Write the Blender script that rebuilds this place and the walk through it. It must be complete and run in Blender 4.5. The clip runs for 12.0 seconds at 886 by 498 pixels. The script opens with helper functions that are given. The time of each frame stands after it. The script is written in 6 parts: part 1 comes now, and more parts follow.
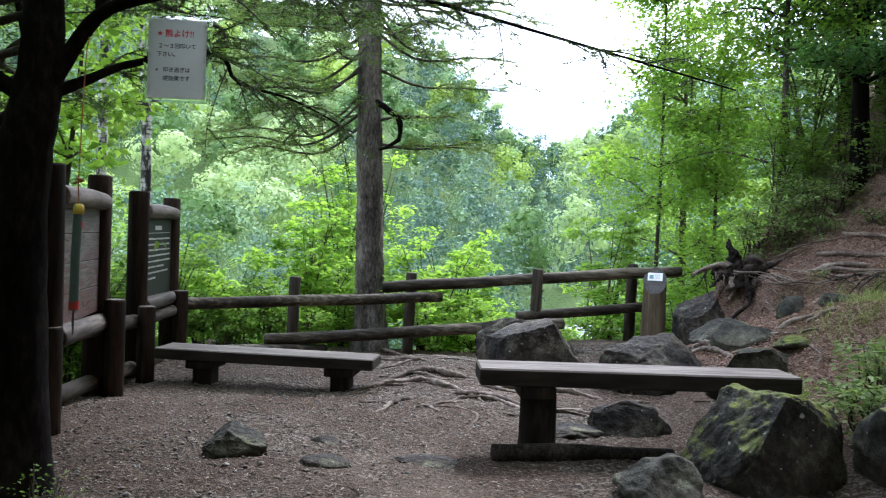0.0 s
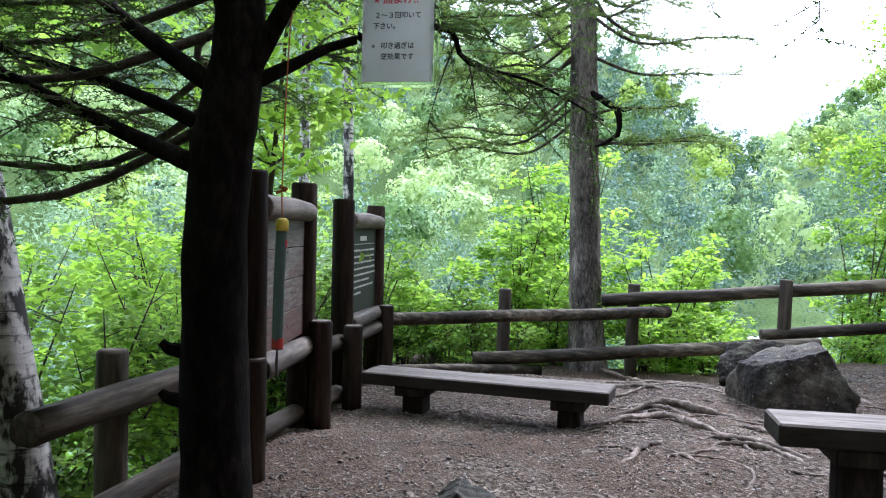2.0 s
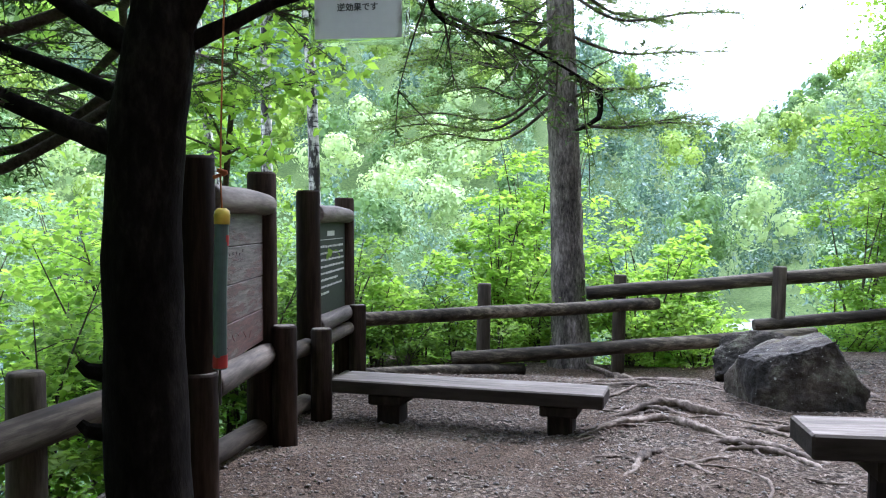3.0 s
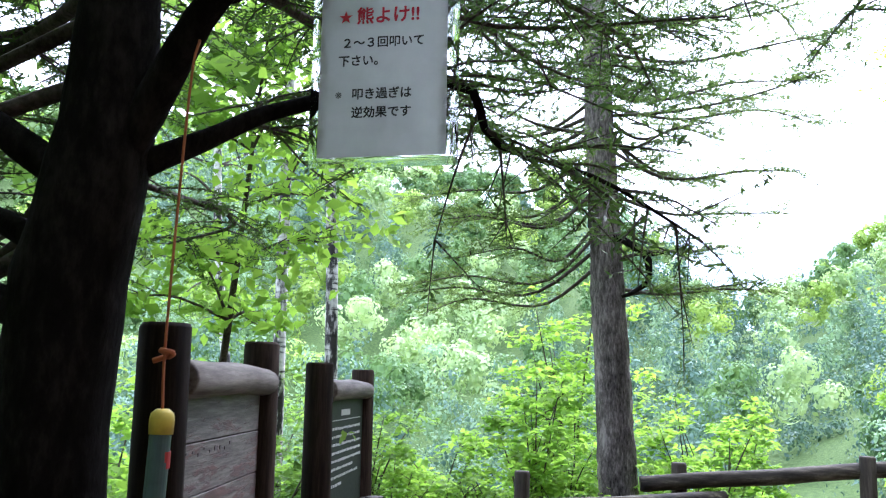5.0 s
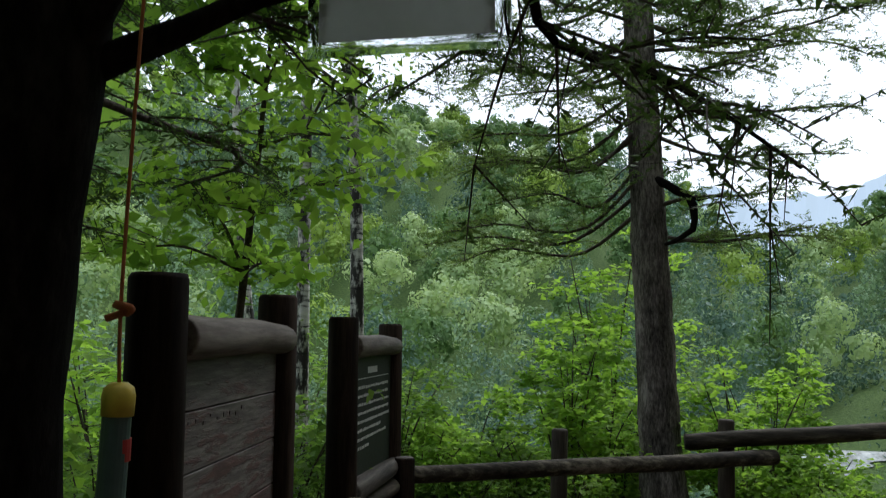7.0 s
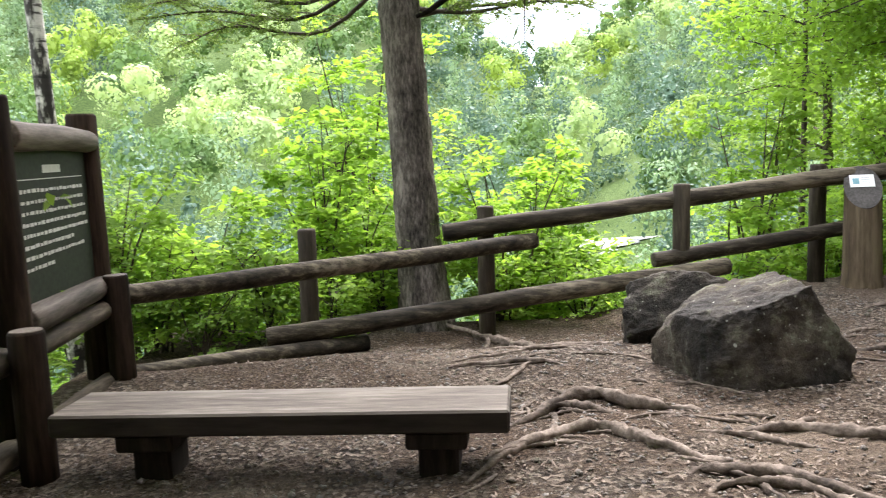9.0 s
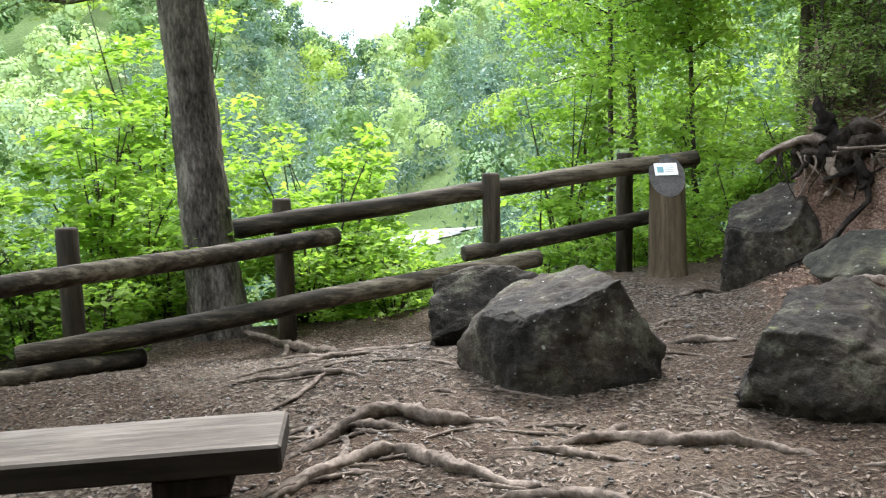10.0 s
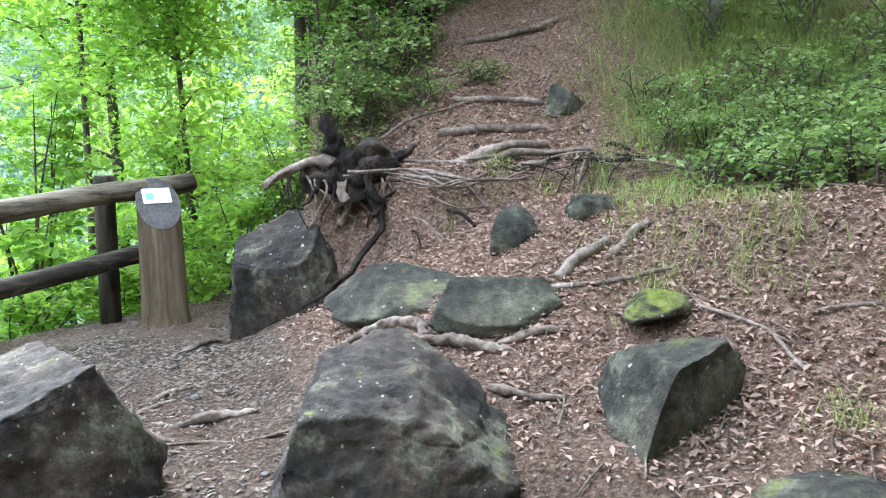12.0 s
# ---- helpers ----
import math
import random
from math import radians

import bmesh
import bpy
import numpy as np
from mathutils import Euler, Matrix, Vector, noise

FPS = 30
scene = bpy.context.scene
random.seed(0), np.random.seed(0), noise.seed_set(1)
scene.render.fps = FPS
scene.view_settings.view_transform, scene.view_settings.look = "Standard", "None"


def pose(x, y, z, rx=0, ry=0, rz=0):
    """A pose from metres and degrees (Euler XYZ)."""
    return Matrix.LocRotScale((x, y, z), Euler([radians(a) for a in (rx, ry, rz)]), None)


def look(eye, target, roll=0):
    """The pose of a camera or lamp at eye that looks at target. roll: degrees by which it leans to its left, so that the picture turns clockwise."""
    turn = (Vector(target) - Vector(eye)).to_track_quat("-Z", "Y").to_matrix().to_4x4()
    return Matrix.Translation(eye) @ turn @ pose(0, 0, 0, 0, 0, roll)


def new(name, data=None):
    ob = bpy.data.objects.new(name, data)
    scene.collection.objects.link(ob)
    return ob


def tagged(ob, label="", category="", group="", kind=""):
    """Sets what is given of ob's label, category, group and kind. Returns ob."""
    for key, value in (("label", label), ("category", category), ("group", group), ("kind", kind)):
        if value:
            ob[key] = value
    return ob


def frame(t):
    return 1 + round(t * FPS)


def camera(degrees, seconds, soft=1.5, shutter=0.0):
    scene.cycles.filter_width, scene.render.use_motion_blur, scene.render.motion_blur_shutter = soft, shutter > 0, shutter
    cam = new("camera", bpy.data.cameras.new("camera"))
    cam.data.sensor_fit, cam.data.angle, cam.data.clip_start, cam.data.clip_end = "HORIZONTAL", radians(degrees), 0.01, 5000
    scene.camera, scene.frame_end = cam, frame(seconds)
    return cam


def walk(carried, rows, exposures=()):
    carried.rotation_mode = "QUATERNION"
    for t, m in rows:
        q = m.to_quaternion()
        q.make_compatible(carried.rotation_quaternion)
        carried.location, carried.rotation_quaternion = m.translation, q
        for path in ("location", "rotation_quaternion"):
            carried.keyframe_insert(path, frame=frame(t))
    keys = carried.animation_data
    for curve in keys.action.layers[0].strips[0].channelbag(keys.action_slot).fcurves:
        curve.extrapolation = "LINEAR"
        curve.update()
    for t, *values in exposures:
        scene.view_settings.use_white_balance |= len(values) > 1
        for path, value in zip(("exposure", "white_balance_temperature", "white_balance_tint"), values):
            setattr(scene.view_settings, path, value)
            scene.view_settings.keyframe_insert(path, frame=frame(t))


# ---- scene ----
cam = camera(55.3, 12.0, soft=1.1, shutter=0.12)
PATH = [
    (0, (0.358, -0.598, 1.605), (0.305, 1.401, 1.562), 2.2),
    (0.5, (0.257, -0.372, 1.611), (-0.021, 1.608, 1.567), 2.5),
    (1, (0.017, -0.115, 1.647), (-0.431, 1.833, 1.6), 2.2),
    (1.5, (-0.145, 0.153, 1.652), (-0.667, 2.083, 1.608), 2.3),
    (2, (-0.183, 0.569, 1.656), (-0.67, 2.508, 1.604), 1.4),
    (2.5, (-0.254, 0.864, 1.634), (-0.684, 2.816, 1.56), 0.4),
    (2.7, (-0.3, 1.011, 1.63), (-0.717, 2.966, 1.557), 0.1),
    (4.3, (-0.642, 1.951, 1.675), (-1.172, 3.876, 1.783), 0.5),
    (4.5, (-0.688, 2.032, 1.687), (-1.224, 3.952, 1.846), 0.8),
    (5, (-0.692, 2.296, 1.745), (-1.168, 4.212, 2.065), 0.9),
    (5.5, (-0.68, 2.446, 1.803), (-1.093, 4.347, 2.268), 1.2),
    (6, (-0.736, 2.545, 1.83), (-1.116, 4.427, 2.391), 1.3),
    (6.5, (-0.87, 2.655, 1.83), (-1.301, 4.541, 2.335), 1.0),
    (6.7, (-0.843, 2.722, 1.811), (-1.383, 4.608, 2.199), 1.2),
    (8.3, (-1.07, 3.41, 1.615), (-1.464, 5.361, 1.424), -0.9),
    (8.5, (-1.001, 3.552, 1.608), (-1.321, 5.514, 1.393), -1.9),
    (9, (-0.753, 3.981, 1.513), (-0.781, 5.967, 1.281), -2.6),
    (9.5, (-0.651, 4.32, 1.46), (-0.439, 6.295, 1.224), -2.5),
    (10, (-0.479, 4.621, 1.451), (-0.102, 6.567, 1.184), -2.4),
    (10.5, (-0.289, 4.966, 1.452), (0.379, 6.834, 1.198), -2.5),
    (11, (-0.182, 5.275, 1.447), (0.835, 6.981, 1.211), -2.6),
    (11.5, (-0.024, 5.504, 1.459), (1.289, 6.994, 1.222), -2.7),
    (12, (0.139, 5.812, 1.447), (1.522, 7.232, 1.185), -1.3),
]
walk(cam, [(t, look(eye, target, roll)) for t, eye, target, roll in PATH],
     [(0, 2.05, 5600, 16), (2.5, 2.4, 5450, 20), (4.5, 2.45, 5350, 20), (5, 2.52, 5350, 22), (5.5, 1.55, 5600, 11), (6, 0.9, 5700, 8), (6.5, 0.3, 5950, 9), (6.7, 0.3, 5950, 9), (8.3, 2.55, 6500, 17), (8.5, 2.68, 6550, 18), (9.5, 2.4, 6600, 16), (10.5, 2.4, 5700, 12), (11, 2.4, 5600, 13), (11.5, 2.75, 5600, 13), (12, 3.3, 5550, 13)])

# ---- world and sun ----
world = bpy.data.worlds.new("overcast_sky")
scene.world = world
world.use_nodes = True
wn = world.node_tree
sky = wn.nodes.new("ShaderNodeTexSky")
sky.sky_type = "NISHITA"
sky.sun_disc = False
sky.sun_elevation = radians(58)
sky.sun_rotation = radians(35)
sky.dust_density = 4.0
sky.air_density = 1.0
veil = wn.nodes.new("ShaderNodeMix")
veil.data_type = "RGBA"
veil.inputs[0].default_value = 0.7
veil.inputs[7].default_value = (9.0, 9.3, 9.6, 1)
wn.links.new(sky.outputs[0], veil.inputs[6])
wn.links.new(veil.outputs[2], wn.nodes["Background"].inputs[0])
wn.nodes["Background"].inputs[1].default_value = 0.13

sun = new("sun", bpy.data.lights.new("sun", "SUN"))
sun.data.energy = 1.4
sun.data.angle = radians(14)
sun.data.color = (1.0, 0.97, 0.92)
sun.matrix_world = look((5, 13, 17), (0, 0, 0))


# ---- materials ----
def shader(name):
    m = bpy.data.materials.new(name)
    m.use_nodes = True
    n = m.node_tree
    return m, n, n.nodes["Principled BSDF"]


def ramp(n, fac, stops):
    r = n.nodes.new("ShaderNodeValToRGB")
    while len(r.color_ramp.elements) < len(stops):
        r.color_ramp.elements.new(0.5)
    for e, (p, c) in zip(r.color_ramp.elements, stops):
        e.position, e.color = p, (*c, 1)
    n.links.new(fac, r.inputs[0])
    return r.outputs[0]


def coords(n, stretch=(1, 1, 1), kind="Object"):
    t = n.nodes.new("ShaderNodeTexCoord")
    mp = n.nodes.new("ShaderNodeMapping")
    mp.inputs["Scale"].default_value = stretch
    n.links.new(t.outputs[kind], mp.inputs[0])
    return mp.outputs[0]


def noise_tex(n, co, scale, detail=4, rough=0.6):
    t = n.nodes.new("ShaderNodeTexNoise")
    t.inputs["Scale"].default_value = scale
    t.inputs["Detail"].default_value = detail
    t.inputs["Roughness"].default_value = rough
    n.links.new(co, t.inputs["Vector"])
    return t.outputs[0]


def mix(n, fac, a, b, mode="MIX"):
    x = n.nodes.new("ShaderNodeMix")
    x.data_type, x.blend_type = "RGBA", mode
    for slot, v in ((0, fac), (6, a), (7, b)):
        if isinstance(v, (int, float)):
            x.inputs[slot].default_value = v
        elif isinstance(v, tuple):
            x.inputs[slot].default_value = (*v, 1)
        else:
            n.links.new(v, x.inputs[slot])
    return x.outputs[2]


def math_node(n, op, a, b=0.0):
    x = n.nodes.new("ShaderNodeMath")
    x.operation = op
    for slot, v in ((0, a), (1, b)):
        if isinstance(v, (int, float)):
            x.inputs[slot].default_value = v
        else:
            n.links.new(v, x.inputs[slot])
    return x.outputs[0]


def bump(n, b, height, strength, dist):
    k = n.nodes.new("ShaderNodeBump")
    k.inputs["Strength"].default_value = strength
    k.inputs["Distance"].default_value = dist
    n.links.new(height, k.inputs["Height"])
    n.links.new(k.outputs[0], b.inputs["Normal"])


def weathered(name, dark, mid, light, scale=6, stretch=(1, 1, 1), rough=0.85, depth=0.01, random_tone=0.25, moss=0.0):
    """Two scales of noise over three tones, with relief."""
    m, n, b = shader(name)
    co = coords(n, stretch)
    big = noise_tex(n, co, scale * 0.3, 3)
    fine = noise_tex(n, co, scale * 3, 6, 0.7)
    fac = math_node(n, "ADD", math_node(n, "MULTIPLY", big, 0.5), math_node(n, "MULTIPLY", fine, 0.5))
    col = ramp(n, fac, [(0.39, dark), (0.5, mid), (0.63, light)])
    info = n.nodes.new("ShaderNodeObjectInfo")
    tone = math_node(n, "ADD", math_node(n, "MULTIPLY", info.outputs["Random"], random_tone), 1 - random_tone / 2)
    comb = n.nodes.new("ShaderNodeCombineColor")
    for i in range(3):
        n.links.new(tone, comb.inputs[i])
    col = mix(n, 1.0, col, comb.outputs[0], "MULTIPLY")
    if moss:
        g = n.nodes.new("ShaderNodeNewGeometry")
        sep = n.nodes.new("ShaderNodeSeparateXYZ")
        n.links.new(g.outputs["Normal"], sep.inputs[0])
        spread = noise_tex(n, coords(n), 3.0, 5, 0.7)
        up = math_node(n, "ADD", math_node(n, "MULTIPLY", sep.outputs[2], 0.35), math_node(n, "ADD", spread, moss - 0.9))
        where = ramp(n, up, [(0.1, (0, 0, 0)), (0.22, (1, 1, 1))])
        green = ramp(n, noise_tex(n, coords(n), 14, 5), [(0.3, (0.05, 0.07, 0.012)), (0.7, (0.22, 0.26, 0.035))])
        col = mix(n, where, col, green)
    n.links.new(col, b.inputs["Base Color"])
    b.inputs["Roughness"].default_value = rough
    b.inputs["Specular IOR Level"].default_value = 0.25
    bump(n, b, fac, 0.9, depth)
    return m


def leafy(name, dark, light, through_col, clear=0.45, patch=0.35, vary=0.45):
    """Leaves: lit from both sides, tone varying leaf by leaf and patch by patch."""
    m, n, b = shader(name)
    g = n.nodes.new("ShaderNodeNewGeometry")
    co = coords(n, (1, 1, 1))
    fac = math_node(n, "ADD", math_node(n, "MULTIPLY", g.outputs["Random Per Island"], vary), math_node(n, "MULTIPLY", noise_tex(n, co, patch, 3), 1.1 - vary))
    col = ramp(n, fac, [(0.2, dark), (0.85, light)])
    n.links.new(col, b.inputs["Base Color"])
    b.inputs["Roughness"].default_value = 0.55
    b.inputs["Specular IOR Level"].default_value = 0.12
    t = n.nodes.new("ShaderNodeBsdfTranslucent")
    n.links.new(mix(n, 1.0, col, through_col, "MULTIPLY"), t.inputs[0])
    x = n.nodes.new("ShaderNodeMixShader")
    x.inputs[0].default_value = clear
    n.links.new(b.outputs[0], x.inputs[1])
    n.links.new(t.outputs[0], x.inputs[2])
    n.links.new(x.outputs[0], n.nodes["Material Output"].inputs[0])
    return m


def plain(name, colour, rough=0.6, metal=0.0, tone=0.12):
    m, n, b = shader(name)
    f = noise_tex(n, coords(n), 30, 4)
    col = ramp(n, f, [(0.3, tuple(c * (1 - tone) for c in colour)), (0.7, tuple(min(1, c * (1 + tone)) for c in colour))])
    n.links.new(col, b.inputs["Base Color"])
    b.inputs["Roughness"].default_value, b.inputs["Metallic"].default_value = rough, metal
    return m


def ground_material():
    m, n, b = shader("forest_floor")
    co = coords(n)
    big = noise_tex(n, co, 0.55, 4, 0.6)
    mid = noise_tex(n, co, 4, 5, 0.65)
    fine = noise_tex(n, co, 45, 5, 0.75)
    vor = n.nodes.new("ShaderNodeTexVoronoi")
    vor.inputs["Scale"].default_value = 38
    n.links.new(co, vor.inputs["Vector"])
    grit = ramp(n, vor.outputs["Color"], [(0.2, (0.016, 0.014, 0.012)), (0.55, (0.078, 0.065, 0.052)), (0.85, (0.32, 0.275, 0.225))])
    soil = ramp(n, fine, [(0.36, (0.02, 0.014, 0.011)), (0.53, (0.085, 0.06, 0.043)), (0.68, (0.22, 0.165, 0.117))])
    where = ramp(n, math_node(n, "ADD", math_node(n, "MULTIPLY", big, 0.6), math_node(n, "MULTIPLY", mid, 0.4)), [(0.36, (0, 0, 0)), (0.54, (1, 1, 1))])
    col = mix(n, where, grit, soil)
    worn = ramp(n, noise_tex(n, co, 0.35, 3), [(0.52, (0, 0, 0)), (0.66, (1, 1, 1))])
    dust = ramp(n, fine, [(0.3, (0.13, 0.1, 0.077)), (0.7, (0.29, 0.23, 0.175))])
    col = mix(n, math_node(n, "MULTIPLY", worn, 0.7), col, dust)
    # forest litter on the banks and undergrowth beyond, by height above or below the clearing
    g = n.nodes.new("ShaderNodeNewGeometry")
    sep = n.nodes.new("ShaderNodeSeparateXYZ")
    n.links.new(g.outputs["Position"], sep.inputs[0])
    litter = ramp(n, fine, [(0.3, (0.06, 0.038, 0.028)), (0.5, (0.185, 0.122, 0.092)), (0.72, (0.42, 0.3, 0.235))])
    high = ramp(n, math_node(n, "ADD", sep.outputs[2], math_node(n, "MULTIPLY", mid, 0.3)), [(0.22, (0, 0, 0)), (0.5, (1, 1, 1))])
    col = mix(n, high, col, litter)
    growth = ramp(n, mid, [(0.35, (0.035, 0.07, 0.018)), (0.65, (0.1, 0.155, 0.045))])
    low = ramp(n, math_node(n, "MULTIPLY", sep.outputs[2], -1.0), [(0.55, (0, 0, 0)), (0.9, (1, 1, 1))])
    col = mix(n, low, col, growth)
    wild = ramp(n, math_node(n, "MULTIPLY", sep.outputs[1], 0.02), [(0.38, (0, 0, 0)), (0.44, (1, 1, 1))])
    col = mix(n, wild, col, growth)
    n.links.new(col, b.inputs["Base Color"])
    b.inputs["Roughness"].default_value = 0.95
    b.inputs["Specular IOR Level"].default_value = 0.15
    h = math_node(n, "ADD", math_node(n, "MULTIPLY", vor.outputs["Distance"], 0.5), math_node(n, "ADD", fine, mid))
    bump(n, b, h, 1.0, 0.03)
    return m


GROUND = ground_material()
LOG = weathered("weathered_log", (0.015, 0.0115, 0.008), (0.045, 0.036, 0.025), (0.13, 0.11, 0.08), 5, (1, 1, 0.12), 0.8, 0.006)
LOG_ALONG_X = weathered("weathered_rail", (0.008, 0.0065, 0.0045), (0.042, 0.0345, 0.024), (0.2, 0.172, 0.125), 7, (0.12, 1, 1), 0.8, 0.012, 0.4)
LOG_ALONG_Y = weathered("weathered_side_rail", (0.014, 0.011, 0.0075), (0.045, 0.036, 0.025), (0.14, 0.12, 0.088), 7, (1, 0.09, 1), 0.8, 0.008)
LOG_LIGHT = weathered("pale_peeled_log", (0.03, 0.024, 0.019), (0.105, 0.087, 0.072), (0.24, 0.215, 0.185), 7, (0.09, 1, 1), 0.7, 0.005)
POST = weathered("dark_stained_post", (0.006, 0.004, 0.003), (0.016, 0.0105, 0.0075), (0.045, 0.03, 0.022), 6, (1, 1, 0.1), 0.75, 0.004)
PLANK = weathered("grey_bench_plank", (0.04, 0.033, 0.027), (0.115, 0.098, 0.083), (0.25, 0.225, 0.195), 5, (0.12, 1, 1), 0.75, 0.008)


def worn_shaded_plank():
    # Worn grey top; stained side faces also darkened in colour for shade.
    m = PLANK
    n = m.node_tree
    b = n.nodes["Principled BSDF"]
    old = b.inputs["Base Color"].links[0].from_socket
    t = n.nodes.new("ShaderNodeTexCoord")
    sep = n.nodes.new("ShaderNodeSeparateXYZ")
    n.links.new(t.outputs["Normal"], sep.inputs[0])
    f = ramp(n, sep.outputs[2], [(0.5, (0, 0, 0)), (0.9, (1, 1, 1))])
    stain_shade = ramp(n, noise_tex(n, coords(n, (0.15, 1, 1)), 14, 5), [(0.3, (0.014, 0.011, 0.009)), (0.7, (0.05, 0.041, 0.034))])
    n.links.new(mix(n, f, stain_shade, old), b.inputs["Base Color"])


worn_shaded_plank()
BENCH_LEG = weathered("dark_bench_leg", (0.006, 0.0045, 0.0035), (0.018, 0.0135, 0.0105), (0.045, 0.035, 0.028), 6, (1, 1, 0.2), 0.85, 0.004)
PINE_BARK = weathered("furrowed_pine_bark", (0.014, 0.012, 0.011), (0.1, 0.087, 0.077), (0.3, 0.268, 0.242), 13, (1, 1, 0.3), 0.9, 0.05, 0.1)
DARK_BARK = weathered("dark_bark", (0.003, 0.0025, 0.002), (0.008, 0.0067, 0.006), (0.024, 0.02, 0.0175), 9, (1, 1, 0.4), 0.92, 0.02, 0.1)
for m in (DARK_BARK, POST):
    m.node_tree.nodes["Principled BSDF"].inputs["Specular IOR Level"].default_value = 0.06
ROTTEN = weathered("rotten_root_wood", (0.004, 0.0032, 0.0027), (0.016, 0.012, 0.0095), (0.07, 0.056, 0.045), 11, (1, 1, 0.5), 0.95, 0.03)
TWIG = weathered("twig_bark", (0.03, 0.024, 0.019), (0.07, 0.058, 0.046), (0.13, 0.11, 0.09), 20, (1, 1, 1), 0.9, 0.004)
ROOT = weathered("bare_root", (0.045, 0.034, 0.026), (0.14, 0.11, 0.088), (0.3, 0.25, 0.21), 9, (1, 1, 1), 0.8, 0.01)
SAWN = weathered("sawn_end_grain", (0.06, 0.05, 0.042), (0.12, 0.1, 0.085), (0.2, 0.175, 0.15), 18, (1, 1, 1), 0.8, 0.002)


def stone(name, dark, mid, light, moss):
    """Rock with brown weathering, scattered lichen discs and pale green crusts."""
    m = weathered(name, dark, mid, light, 6, (1, 1, 1), 0.8, 0.06, 0.15, moss)
    n = m.node_tree
    b = n.nodes["Principled BSDF"]
    col = b.inputs["Base Color"].links[0].from_socket
    co = coords(n)
    rust = ramp(n, noise_tex(n, co, 1.7, 5, 0.65), [(0.45, (0, 0, 0)), (0.62, (1, 1, 1))])
    col = mix(n, math_node(n, "MULTIPLY", rust, 0.3), col, tuple(c * k for c, k in zip(light, (1.0, 0.8, 0.62))))
    bent = n.nodes.new("ShaderNodeMix")
    bent.data_type = "RGBA"
    bent.blend_type = "ADD"
    bent.inputs[0].default_value = 0.05
    n.links.new(co, bent.inputs[6])
    wave = n.nodes.new("ShaderNodeTexNoise")
    wave.inputs["Scale"].default_value = 9
    n.links.new(co, wave.inputs["Vector"])
    n.links.new(wave.outputs["Color"], bent.inputs[7])
    for scale, size in ((10, 0.42), (26, 0.5)):
        v = n.nodes.new("ShaderNodeTexVoronoi")
        v.inputs["Scale"].default_value = scale
        n.links.new(bent.outputs[2], v.inputs["Vector"])
        sep = n.nodes.new("ShaderNodeSeparateColor")
        n.links.new(v.outputs["Color"], sep.inputs[0])
        reach = math_node(n, "MULTIPLY", math_node(n, "SUBTRACT", sep.outputs[0], 0.55), size)
        spot = ramp(n, math_node(n, "SUBTRACT", reach, v.outputs["Distance"]), [(0.0, (0, 0, 0)), (0.05, (1, 1, 1))])
        pale = ramp(n, sep.outputs[1], [(0.2, (0.13, 0.135, 0.11)), (0.9, (0.36, 0.37, 0.32))])
        col = mix(n, spot, col, pale)
    crust = ramp(n, noise_tex(n, co, 3.4, 6, 0.75), [(0.54, (0, 0, 0)), (0.62, (1, 1, 1))])
    green = ramp(n, noise_tex(n, co, 40, 4), [(0.3, (0.06, 0.066, 0.045)), (0.7, (0.2, 0.21, 0.15))])
    col = mix(n, math_node(n, "MULTIPLY", crust, 0.65), col, green)
    n.links.new(col, b.inputs["Base Color"])
    return m


ROCK = stone("lichened_rock", (0.008, 0.007, 0.0056), (0.028, 0.0245, 0.02), (0.085, 0.074, 0.06), 0.1)
DAMP_ROCK = stone("damp_rock", (0.014, 0.015, 0.011), (0.042, 0.042, 0.032), (0.11, 0.11, 0.085), 0.13)
MOSSY_ROCK = stone("mossy_rock", (0.012, 0.012, 0.0095), (0.033, 0.0315, 0.026), (0.08, 0.076, 0.062), 0.33)

MAPLE = leafy("bright_broad_leaves", (0.121, 0.235, 0.035), (0.319, 0.470, 0.100), (1.45, 1.5, 0.8), 0.55, 0.6, 0.25)
GREEN = leafy("green_leaves", (0.077, 0.145, 0.035), (0.231, 0.350, 0.090), (1.5, 1.6, 0.8), 0.5, 0.6, 0.3)
DEEP = leafy("deep_green_leaves", (0.035, 0.085, 0.03), (0.13, 0.23, 0.075), (1.4, 1.6, 0.8), 0.45, 0.6, 0.35)
HERB = leafy("bank_herb_leaves", (0.075, 0.13, 0.042), (0.27, 0.36, 0.135), (1.3, 1.4, 0.8), 0.35)
LARCH = leafy("soft_pine_needles", (0.061, 0.105, 0.035), (0.187, 0.260, 0.085), (1.35, 1.4, 0.8), 0.45)
NEEDLE = leafy("needles", (0.035, 0.07, 0.022), (0.1, 0.16, 0.05), (1.3, 1.4, 0.8), 0.3)
# leaf colours of the far hills, lightened to carry the distance haze
HAZED_WOODS = {
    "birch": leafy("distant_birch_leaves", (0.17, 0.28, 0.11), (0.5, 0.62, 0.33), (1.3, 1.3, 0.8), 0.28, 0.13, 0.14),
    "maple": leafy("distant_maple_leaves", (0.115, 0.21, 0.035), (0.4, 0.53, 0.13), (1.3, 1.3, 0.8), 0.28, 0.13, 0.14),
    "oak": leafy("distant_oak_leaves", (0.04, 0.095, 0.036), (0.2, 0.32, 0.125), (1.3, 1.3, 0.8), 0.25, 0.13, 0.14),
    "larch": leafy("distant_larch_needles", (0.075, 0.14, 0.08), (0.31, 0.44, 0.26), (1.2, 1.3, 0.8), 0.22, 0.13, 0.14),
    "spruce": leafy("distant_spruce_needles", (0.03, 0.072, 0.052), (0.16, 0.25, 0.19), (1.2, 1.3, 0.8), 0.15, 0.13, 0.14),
}
